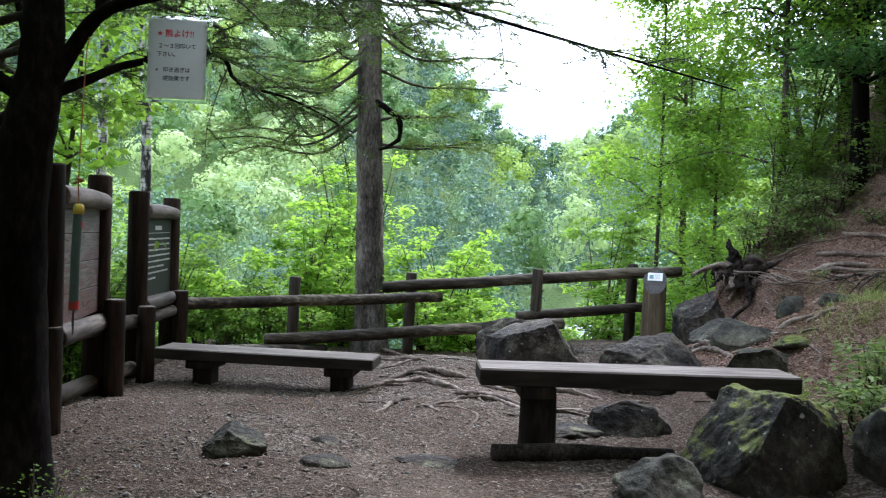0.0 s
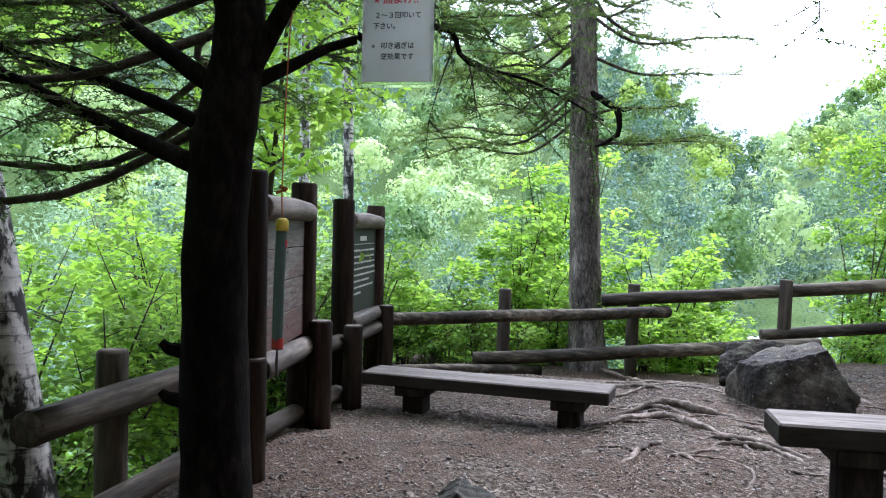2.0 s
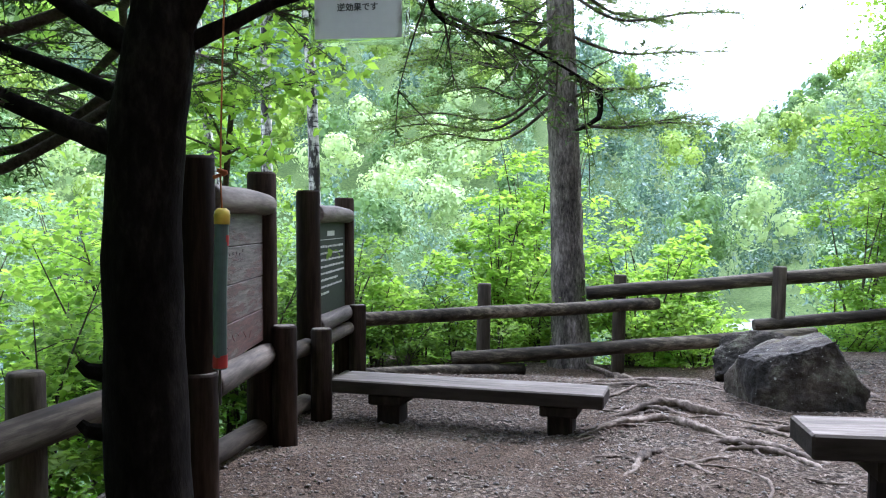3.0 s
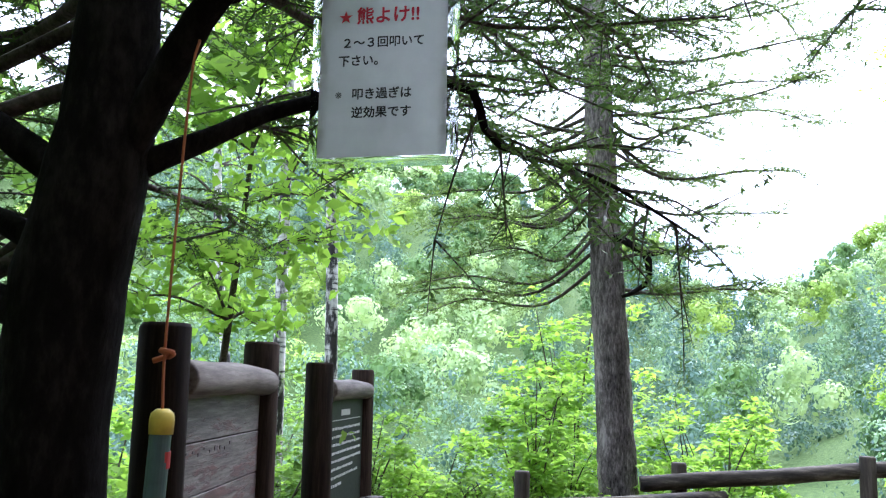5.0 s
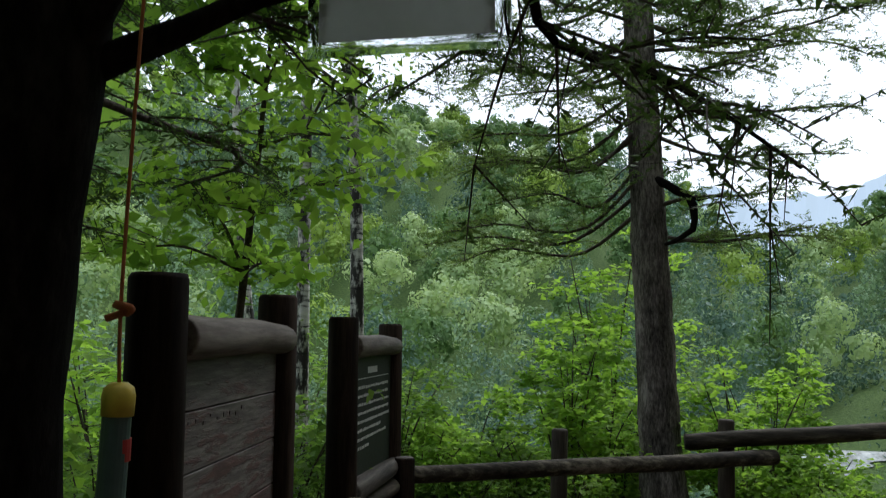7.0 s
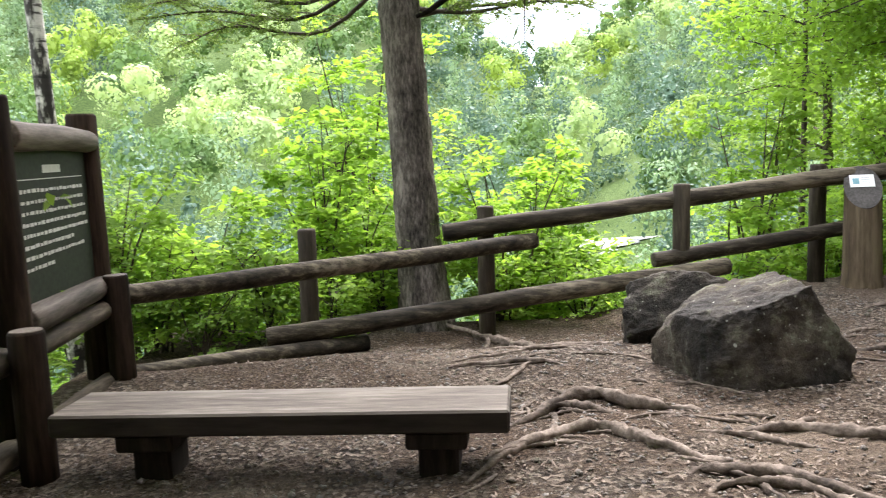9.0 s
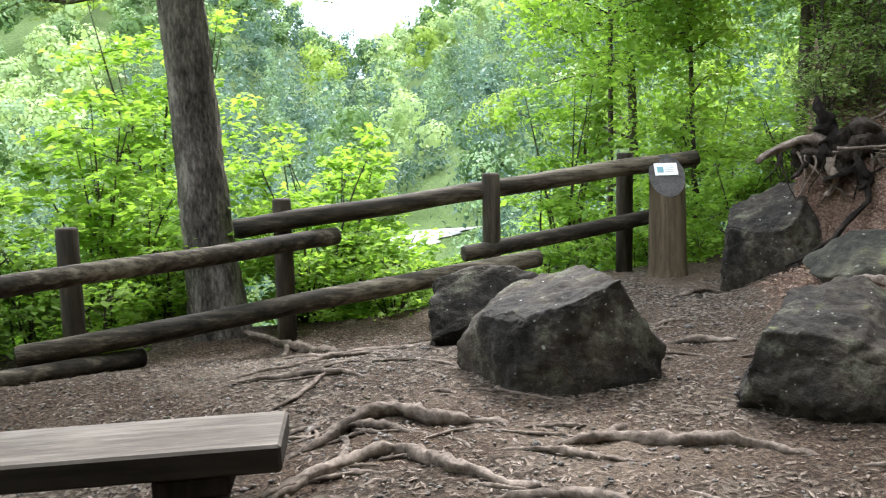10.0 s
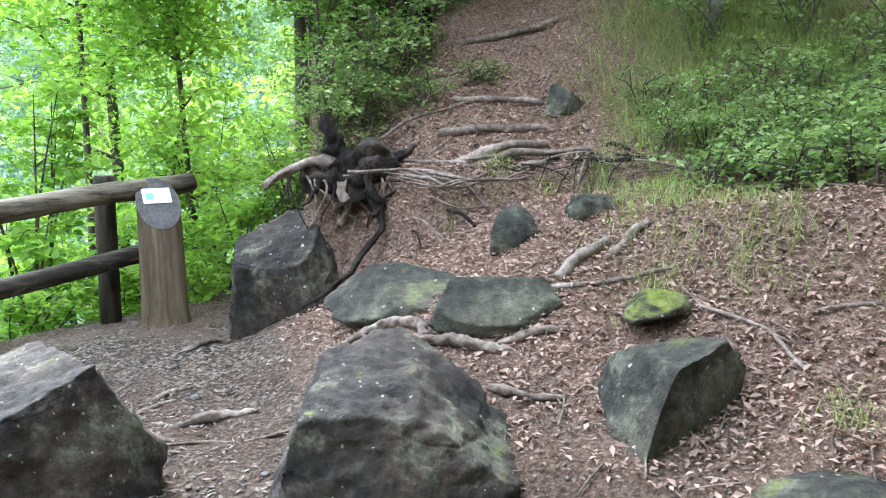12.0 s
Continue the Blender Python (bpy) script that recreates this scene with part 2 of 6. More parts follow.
DEAD_LEAF = leafy("dead_leaves", (0.15, 0.097, 0.073), (0.46, 0.335, 0.265), (1.0, 0.8, 0.6), 0.15, 2.0, 0.55)
GRASS = leafy("grass_blades", (0.11, 0.15, 0.05), (0.33, 0.38, 0.15), (1.3, 1.4, 0.7), 0.4, 1.0)


def birch_material():
    m, n, b = shader("birch_bark")
    co = coords(n, (1, 1, 1))
    bands = ramp(n, noise_tex(n, coords(n, (1.2, 1.2, 9)), 2.2, 5, 0.7), [(0.36, (0.03, 0.027, 0.025)), (0.44, (0.46, 0.45, 0.42)), (0.7, (0.7, 0.68, 0.65))])
    scars = ramp(n, noise_tex(n, coords(n, (4, 4, 1.6)), 1.5, 5, 0.65), [(0.45, (0.03, 0.026, 0.024)), (0.53, (1, 1, 1))])
    n.links.new(mix(n, 1.0, bands, scars, "MULTIPLY"), b.inputs["Base Color"])
    b.inputs["Roughness"].default_value = 0.7
    bump(n, b, noise_tex(n, co, 25, 4), 0.6, 0.01)
    return m


BIRCH = birch_material()


# ---- building helpers ----
def smooth(a, b, v):
    t = np.clip((np.asarray(v, float) - a) / (b - a), 0, 1)
    return t * t * (3 - 2 * t)


SKYLINE_AZ = (-180, -90, -40, -20, -10, -4, -1, 1.8, 4, 7, 10.4, 13, 16, 25, 40, 90, 180)
SKYLINE_EL = (8, 12, 18, 16.5, 15, 13.8, 12.2, 8.8, 6.5, 6.5, 8.4, 9.9, 10.8, 12.5, 14, 12, 8)
CREST, CREST_TREES = 200, 9


def height(x, y):
    """The lie of the land: clearing, bank, drop to the river, wooded hills."""
    x, y = np.asarray(x, float), np.asarray(y, float)
    z = -0.1 * smooth(0.5, -1.5, x) * smooth(6.3, 8, y) * (1 - smooth(9, 11, y))
    z = z - 0.3 * smooth(9.8, 11.9, y) * (1 - smooth(0.3, 2.6, x))
    z = z + 0.018 * np.sin(2.1 * x + 0.7 * y) * np.cos(1.3 * y - 0.5 * x) + 0.008 * np.sin(6.3 * x + 2) * np.sin(5.1 * y + 1)
    foot = np.interp(y, (-5, 3, 5, 7, 9, 10.2, 12, 14), (3.2, 3.1, 2.75, 2.3, 2.2, 2.7, 3.75, 5.2))
    d = np.maximum(x - foot, 0)
    steep = 0.13 * smooth(8.8, 10.6, y)
    low = np.minimum(d, 2.2)
    bank = (0.28 + steep) * low + 0.075 * low * low + 0.2 * np.maximum(d - 2.2, 0) * (1 - 0.5 * smooth(8, 20, d))
    bank = bank + 0.05 * np.sin(2.7 * x + 1.9 * y) * smooth(0.2, 1, d)
    s = ((x - 4.6) + (y - 10.1)) * 0.7071 + 0.07 * np.sin(3.1 * (x - y))
    terrace = 1.23 + 0.05 * np.minimum(x - 4.6, 4) + (0.42 + 0.2 * smooth(5.6, 7.0, x)) * np.maximum(s - 0.45, 0) + 0.04 * np.sin(4 * x + y)
    bank = bank - 0.13 * np.exp(-((s + 0.28) / 0.2) ** 2) * smooth(4.3, 4.7, x) * smooth(6.3, 5.6, x)
    up = smooth(-0.04 - 0.16 * smooth(4.75, 4.3, x), 0.05, s) * smooth(-0.05, 0.3, x - 3.62 - 0.75 * np.maximum(y - 11, -0.4))
    bank = bank + np.maximum(terrace - bank, 0) * up
    edge = (y - 12.4) - 0.95 * np.maximum(x - 3.9, 0)
    bank = bank * (1 - smooth(-0.3, 2.5, edge))
    z = z + bank
    left = np.maximum(-3.35 - 0.06 * (y - 5) - x, 0)
    ahead = np.maximum(edge - 0.45, 0)
    drop = np.minimum(0.62 * np.maximum(left, ahead) + 0.3 * np.minimum(left, ahead), 7.0)
    drop = 7.0 * (1 - np.exp(-drop / 7.0 * 1.6))
    z = z - drop
    r = np.hypot(x, y)
    az = np.degrees(np.arctan2(x, y))
    top = CREST * np.tan(np.radians(np.interp(az, SKYLINE_AZ, SKYLINE_EL))) * 0.93 - CREST_TREES + 2
    hill = (top + 6) * smooth(42, 205, r) * smooth(0, 25, np.maximum(-x - 2, y - 8) - 5)
    hill = hill * (1 + 0.06 * np.sin(0.11 * x) * np.cos(0.09 * y))
    far = np.interp(r, (260, 1200, 4000), (0, 20, 60))
    # unseen slope at the rear, added to block low sky light
    behind = 14 * smooth(2.6, 14.0, -y) * smooth(-14, -4, x) + 0.25 * np.clip(-2.5 - y, 0, 4)
    return z + hill + far + behind


def lie(x, y):
    return float(height(x, y))


def part(name, bm, material, parent=None, label=""):
    me = bpy.data.meshes.new(name)
    if isinstance(bm, tuple):
        me.from_pydata(*[np.asarray(v).tolist() for v in bm])
    else:
        round_ = len(bm.faces) > 60
        bm.to_mesh(me)
        bm.free()
        for p in me.polygons:
            p.use_smooth = round_
    me.materials.append(material)
    ob = new(name, me)
    if parent:
        ob.parent = parent
    if label:
        ob["label"] = label
    return ob


def thing(name, x, y, z, label, category, group="", rz=0):
    ob = new(name)
    ob.empty_display_size = 0.1
    ob.matrix_world = pose(x, y, z, 0, 0, rz)
    return tagged(ob, label, category, group)


def add_tube(bm, pts, radii, seg=10, rough=0.0, cap=True, furrow=0.0):
    """A bent round bar through the points, with its own radius at each."""
    pts = [Vector(p) for p in pts]
    rings, side = [], None
    for i, p in enumerate(pts):
        d = (pts[min(i + 1, len(pts) - 1)] - pts[max(i - 1, 0)]).normalized()
        if side is None:
            side = d.orthogonal().normalized()
        side = (side - d * side.dot(d)).normalized()
        up = d.cross(side)
        ring = []
        for k in range(seg):
            a = 2 * math.pi * k / seg
            r = radii[i] * (1 + rough * noise.noise(Vector((math.cos(a) * 1.7, math.sin(a) * 1.7, i * 0.55)) + p * 1.3))
            if furrow:
                w = 0.9 * noise.noise(Vector((0, a * 0.5, p.z * 1.1)))
                r *= 1 + furrow * (abs(noise.noise(Vector((math.cos(a + w * 0.2) * 4.2, math.sin(a + w * 0.2) * 4.2, p.z * 1.7)))) * 2 - 0.6) + furrow * 0.5 * noise.noise(Vector((math.cos(a) * 9, math.sin(a) * 9, p.z * 7)))
            ring.append(bm.verts.new(p + side * (r * math.cos(a)) + up * (r * math.sin(a))))
        rings.append(ring)
    for a, b in zip(rings, rings[1:]):
        for k in range(seg):
            bm.faces.new((a[k], a[(k + 1) % seg], b[(k + 1) % seg], b[k]))
    if cap:
        bm.faces.new(rings[0][::-1])
        bm.faces.new(rings[-1])
    return bm


def tube(pts, radii, seg=10, rough=0.0):
    return add_tube(bmesh.new(), pts, radii, seg, rough)


def curve_through(pts, n):
    """n points on a smooth curve through pts."""
    p = np.array(pts, float)
    p = np.vstack([2 * p[0] - p[1], p, 2 * p[-1] - p[-2]])
    out = []
    for s in np.linspace(0, len(pts) - 1, n):
        i = min(int(s), len(pts) - 2)
        t = s - i
        a, b, c, d = p[i : i + 4]
        out.append(0.5 * (2 * b + (c - a) * t + (2 * a - 5 * b + 4 * c - d) * t * t + (3 * b - a - 3 * c + d) * t ** 3))
    return np.array(out)


def log_between(a, b, r, r2=None, seg=14, rough=0.06, sag=0.0, ends=True):
    """A barked or peeled log with softly rounded ends."""
    a, b = Vector(a), Vector(b)
    r2 = r2 or r
    n = max(6, int((b - a).length / 0.22))
    d = (b - a).normalized()
    pts, rad = [], []
    if ends:
        pts, rad = [a, a + d * 0.006], [r * 0.86, r * 0.96]
    for i in range(n + 1):
        f = i / n
        q = a.lerp(b, 0.012 + 0.976 * f)
        w = noise.noise(q * 0.9) * r * 0.25
        pts.append(q + Vector((w * 0.4, w * 0.4, w - sag * 4 * f * (1 - f))))
        rad.append(r + (r2 - r) * f)
    if ends:
        pts += [b - d * 0.006, b]
        rad += [r2 * 0.96, r2 * 0.86]
    return tube(pts, rad, seg, rough)


def leaf_mesh(centres, sizes, up=0.7, fold=0.25, aspect=0.55, rng=None, along=None, facing=None):
    """One mesh of folded leaves. up: how far they lie level; along: the way that each points."""
    rng = rng or np.random.default_rng(1)
    c = np.asarray(centres, float)
    n = len(c)
    nrm = rng.normal(size=(n, 3)) * (1 - up)
    if facing is None:
        nrm[:, 2] += up
    else:
        nrm += np.asarray(facing, float) * up
    nrm /= np.linalg.norm(nrm, axis=1)[:, None]
    d = rng.normal(size=(n, 3)) if along is None else np.asarray(along, float) + rng.normal(size=(n, 3)) * 0.35
    d -= nrm * (d * nrm).sum(1)[:, None]
    d /= np.linalg.norm(d, axis=1)[:, None] + 1e-9
    s = np.cross(nrm, d)
    L = np.asarray(sizes, float).reshape(-1, 1) * np.ones((n, 1))
    v = np.empty((n, 4, 3))
    v[:, 0] = c - d * L * 0.5
    v[:, 1] = c - d * L * 0.05 + s * L * aspect * 0.5 + nrm * L * fold * 0.5
    v[:, 2] = c + d * L * 0.5
    v[:, 3] = c - d * L * 0.05 - s * L * aspect * 0.5 + nrm * L * fold * 0.5
    i = np.arange(n)[:, None] * 4
    f = np.vstack([i + np.array([0, 2, 1]), i + np.array([0, 3, 2])])
    return v.reshape(-1, 3), [], f


def fast_mesh(name, data, material, parent=None, label=""):
    v, _, f = data
    me = bpy.data.meshes.new(name)
    v, f = np.asarray(v, np.float32), np.asarray(f, np.int32)
    me.vertices.add(len(v))
    me.vertices.foreach_set("co", v.ravel())
    me.loops.add(f.size)
    me.loops.foreach_set("vertex_index", f.ravel())
    me.polygons.add(len(f))
    me.polygons.foreach_set("loop_start", np.arange(0, f.size, f.shape[1], dtype=np.int32))
    me.update(calc_edges=True)
    me.validate()
    me.materials.append(material)
    ob = new(name, me)
    if parent:
        ob.parent = parent
    if label:
        ob["label"] = label
    return ob


# ---- the ground, one sheet to the horizon ----
def spaced(lo, hi, step, reach, n):
    inner = np.arange(lo, hi + step / 2, step)
    t = np.linspace(0, 1, n + 1)[1:]
    g = np.expm1(t * 6.2) / np.expm1(6.2)
    return np.concatenate([(lo - g * reach)[::-1], inner, hi + g * reach])


def ground_sheet():
    xs = spaced(-4.5, 6.5, 0.075, 3000, 55)
    ys = spaced(-1.0, 14.0, 0.075, 3000, 55)
    gx, gy = np.meshgrid(xs, ys)
    z = height(gx, gy)
    rough = np.random.default_rng(4).normal(size=z.shape) * 0.006
    z = z + rough * (np.hypot(gx, gy - 6) < 12)
    v = np.stack([gx, gy, z], -1).reshape(-1, 3)
    w = len(xs)
    i = (np.arange(len(ys) - 1)[:, None] * w + np.arange(w - 1)).ravel()[:, None]
    ob = fast_mesh("ground", (v, [], i + np.array([0, 1, w + 1, w])), GROUND)
    ob.data.polygons.foreach_set("use_smooth", np.ones(len(ob.data.polygons), bool))
    return tagged(ob, "trodden forest floor of grit, earth and leaf litter", "ground", kind="structure")


ground_sheet()


def river():
    m, n, b = shader("river_water")
    foam = ramp(n, noise_tex(n, coords(n, (1, 0.35, 1)), 0.9, 5, 0.7), [(0.42, (0.04, 0.06, 0.055)), (0.66, (0.3, 0.34, 0.34))])
    n.links.new(foam, b.inputs["Base Color"])
    b.inputs["Roughness"].default_value = 0.5
    bump(n, b, noise_tex(n, coords(n, (1, 0.4, 1)), 1.2, 4), 0.8, 0.3)
    c = curve_through([(3.6, 49, 0), (5.0, 52, 0), (6.6, 55, 0), (8.6, 57, 0), (10.5, 58, 0)], 30)
    v, f = [], []
    for k, p in enumerate(c):
        w = 2.2 + 0.4 * math.sin(k)
        z = max(lie(p[0] - w, p[1]), lie(p[0], p[1]), lie(p[0] + w, p[1])) + 0.1
        v += [(p[0] - w, p[1], z), (p[0] + w, p[1], z)]
        if k:
            f.append((2 * k - 2, 2 * k - 1, 2 * k + 1, 2 * k))
    tagged(part("water", (v, [], f), m), "shallow bright mountain river in the valley", "river", kind="structure")


# ---- fence ----
def post(name, x, y, top, r, material=LOG, parent=None, lean=(0, 0), foot=None):
    z = lie(x, y) - 0.15 if foot is None else foot
    h = top - z
    pts = [(x + lean[0] * t * h, y + lean[1] * t * h, z + h * t) for t in (0, 0.25, 0.5, 0.75, 0.985, 1.0)]
    return part(name, tube(pts, [r, r, r, r * 0.98, r * 0.97, r * 0.88], 14, 0.06), material, parent)


def fences():
    near = thing("rail_fence", -2.85, 4.4, lie(-2.85, 4.4), "low fence of weathered round logs beside the birch", "fence", "log fences")

    def under(parent, ob):
        ob.parent = parent
        ob.matrix_parent_inverse = parent.matrix_world.inverted()
        return ob

    under(near, post("post", -2.93, 4.44, 0.97, 0.085))
    under(near, part("rail", log_between((-2.80, 3.66, 0.74), (-2.86, 5.6, 0.73), 0.082, 0.078), LOG_ALONG_Y))
    under(near, part("rail", log_between((-2.80, 4.10, 0.21), (-2.88, 5.75, 0.25), 0.075, 0.07), LOG_ALONG_Y))
    mid = thing("rail_fence", -3.2, 8, lie(-3.2, 8), "low log fence running behind the notice boards", "fence", "log fences")
    under(mid, part("rail", log_between((-2.87, 5.7, 0.66), (-3.14, 8.3, 0.52), 0.075), LOG_ALONG_Y))
    under(mid, part("rail", log_between((-2.9, 5.8, 0.17), (-3.16, 8.3, 0.02), 0.075), LOG_ALONG_Y))
    under(mid, part("rail", log_between((-3.16, 8.25, 0.5), (-3.34, 10.1, 0.46), 0.07), LOG_ALONG_Y))
    under(mid, part("rail", log_between((-3.17, 8.3, 0.0), (-3.36, 10.1, -0.08), 0.07), LOG_ALONG_Y))
    far = thing("rail_fence", -0.4, 12.1, lie(-0.4, 12.1), "fence of lapped round logs above the valley", "fence", "log fences")
    for x, y, top in ((-2.09, 11.41, 0.87), (-0.47, 12.14, 0.955), (1.44, 12.15, 1.085), (2.95, 12.6, 1.2)):
        under(far, post("post", x, y + 0.05, top, 0.085, LOG, None, (0.02, 0)))
    rails = [
        ((-3.34, 10.25, 0.53), (0.02, 12.05, 0.615), 0.078),
        ((-0.86, 12.02, 0.735), (3.68, 12.52, 1.12), 0.085),
        ((-3.38, 10.3, -0.10), (-1.55, 11.25, -0.13), 0.075),
        ((-2.38, 11.0, 0.0), (1.86, 12.05, 0.29), 0.085),
        ((1.16, 12.12, 0.365), (3.26, 12.5, 0.555), 0.075),
    ]
    for a, b, r in rails:
        under(far, part("rail", log_between(a, b, r, seg=16, sag=0.0), LOG_ALONG_X))


fences()


# ---- notice boards ----
def board_material():
    """Grey weathered boards with red-brown paint flaking off in level strips."""
    m, n, b = shader("faded_brown_board")
    wood = ramp(n, noise_tex(n, coords(n, (0.5, 1, 7)), 6, 6, 0.7), [(0.35, (0.035, 0.029, 0.025)), (0.5, (0.078, 0.067, 0.059)), (0.65, (0.145, 0.13, 0.117))])
    paint = ramp(n, noise_tex(n, coords(n, (0.6, 1, 5)), 9, 5, 0.7), [(0.35, (0.028, 0.012, 0.009)), (0.6, (0.085, 0.036, 0.027))])
    t = n.nodes.new("ShaderNodeTexCoord")
    sep = n.nodes.new("ShaderNodeSeparateXYZ")
    n.links.new(t.outputs["Object"], sep.inputs[0])
    fall = math_node(n, "ADD", noise_tex(n, coords(n, (0.7, 1, 3.5)), 3.5, 6, 0.75), math_node(n, "MULTIPLY", sep.outputs[2], -0.22))
    flaked = ramp(n, math_node(n, "ADD", fall, 0.26), [(0.47, (0, 0, 0)), (0.55, (1, 1, 1))])
    n.links.new(mix(n, flaked, wood, paint), b.inputs["Base Color"])
    b.inputs["Roughness"].default_value = 0.65
    bump(n, b, math_node(n, "ADD", flaked, noise_tex(n, coords(n, (1, 1, 5)), 20, 5)), 0.5, 0.004)
    return m


GREEN_BOARD = plain("dark_green_board", (0.018, 0.024, 0.016), 0.65, 0, 0.35)
GREEN_BOARD.node_tree.nodes["Principled BSDF"].inputs["Specular IOR Level"].default_value = 0.15
WHITE_PAINT = plain("white_lettering", (0.5, 0.5, 0.47), 0.6)
RED_PAINT = plain("faded_red_lettering", (0.075, 0.022, 0.018), 0.7)


def box(w, d, h, bevel=0.006, at=(0, 0, 0)):
    bm = bmesh.new()
    bmesh.ops.create_cube(bm, size=1, matrix=Matrix.Translation(at) @ Matrix.Diagonal((w, d, h, 1)))
    if bevel:
        bmesh.ops.bevel(bm, geom=bm.edges[:], offset=bevel, segments=1, affect="EDGES", clamp_overlap=True)
    return bm


def notice_board(a, b, tops, rails, board, label, seed):
    """Two tall posts, two log rails and a board; local x runs along the board, local -y faces the clearing."""
    ax, ay = a
    bx, by = b
    yaw = math.degrees(math.atan2(by - ay, bx - ax))
    length = math.hypot(bx - ax, by - ay)
    z = lie((ax + bx) / 2, (ay + by) / 2)
    t = thing("notice_board", ax, ay, z, label, "sign", "notice boards", yaw)
    for k, x in enumerate((0, length)):
        top = tops[k] - z
        pts = [(x, 0, h) for h in (-0.3, 0.4, 0.9, 1.4, top - 0.02, top)]
        part("post", tube(pts, [0.118, 0.115, 0.112, 0.11, 0.108, 0.098], 18, 0.05), POST, t)
    for k, zz in enumerate(rails):
        part("rail", log_between((0.07, -0.045, zz[0] - z), (length - 0.02, -0.045, zz[1] - z), 0.088, 0.08, 16, 0.05), LOG_LIGHT, t, "pale grey round log rail")
    low, high = rails[1][0] - z + 0.05, rails[0][0] - z - 0.05
    if seed == 1:
        n = 4
        each = (high - low) / n
        panel = part("panel", box(length - 0.18, 0.018, high - low, 0.003, (length / 2, 0.0, (low + high) / 2)), POST, t)
        for k in range(n):
            part("plank", box(length - 0.16, 0.022, each - 0.006, 0.003, (length / 2, -0.0185 + 0.0015 * (k % 2), low + each * (k + 0.5))), board, panel)
    else:
        panel = part("panel", box(length - 0.16, 0.035, high - low, 0.004, (length / 2, -0.01, (low + high) / 2)), board, t)
    return t, length, low, high, panel


b1, L1, lo1, hi1, p1 = notice_board((-2.69, 5.50), (-3.03, 7.12), (1.99, 1.995), ((1.76, 1.75), (0.70, 0.66)), board_material(),
                                    "weathered brown notice board between dark log posts", 1)
rng = random.Random(3)
# faint strokes of writing and red marks on the faded board
for k in range(9):
    x = 0.28 + k * 0.085
    part("writing", box(0.035, 0.003, 0.008 + 0.012 * rng.random(), 0, (x, -0.0305, hi1 - 0.30 + 0.03 * rng.random())), plain("dark_scrawl", (0.04, 0.03, 0.03)) if k == 0 else bpy.data.materials["dark_scrawl"], p1)
for k in range(7):
    bm = box(0.05 + 0.03 * rng.random(), 0.003, 0.012, 0)
    bmesh.ops.transform(bm, matrix=Matrix.Translation((0.24 + k * 0.15, -0.0305, lo1 + 0.1 + 0.05 * rng.random())) @ Matrix.Rotation(rng.uniform(-0.7, 0.7), 4, "Y"), verts=bm.verts[:])
    part("writing", bm, RED_PAINT, p1)
b2, L2, lo2, hi2, p2 = notice_board((-3.20, 8.50), (-3.43, 10.17), (1.91, 1.89), ((1.70, 1.69), (0.66, 0.64)), GREEN_BOARD,
                                    "dark green notice board with rows of white writing between log posts", 2)
# rows of small white characters, too small to read
part("writing", box(0.34, 0.003, 0.05, 0, (L2 * 0.5, -0.0295, hi2 - 0.14)), WHITE_PAINT, p2)
part("writing", box(1.25, 0.003, 0.006, 0, (L2 * 0.5, -0.0295, hi2 - 0.2)), WHITE_PAINT, p2)
for row in range(8):
    zz = hi2 - 0.27 - row * 0.065
    width = (1.2, 1.15, 1.22, 1.18, 1.2, 0.9, 1.1, 0.5)[row]
    x = 0.26
    while x < 0.26 + width:
        w = 0.025 + 0.05 * rng.random()
        part("writing", box(w, 0.003, 0.016 + 0.008 * rng.random(), 0, (x + w / 2, -0.0295, zz + 0.004 * rng.random())), WHITE_PAINT, p2)
        x += w + 0.014 + 0.014 * rng.random()

# short stakes beside the board posts
for x, y, top in ((-2.64, 5.46, 0.80), (-2.84, 7.09, 0.86), (-2.98, 8.24, 0.69), (-3.25, 10.09, 0.715)):
    t = thing("short_stake", x, y, lie(x, y), "short dark log stake set beside a board post", "stake", "short stakes")
    h = top - lie(x, y)
    part("log", tube([(0, 0, v) for v in (-0.2, 0.1, h * 0.5, h - 0.02, h - 0.004)], [0.097, 0.096, 0.094, 0.092, 0.086], 16, 0.06), POST, t)
    part("cut_top", tube([(0, 0, h - 0.012), (0, 0, h)], [0.084, 0.08], 16), SAWN, t, "grey sawn top")


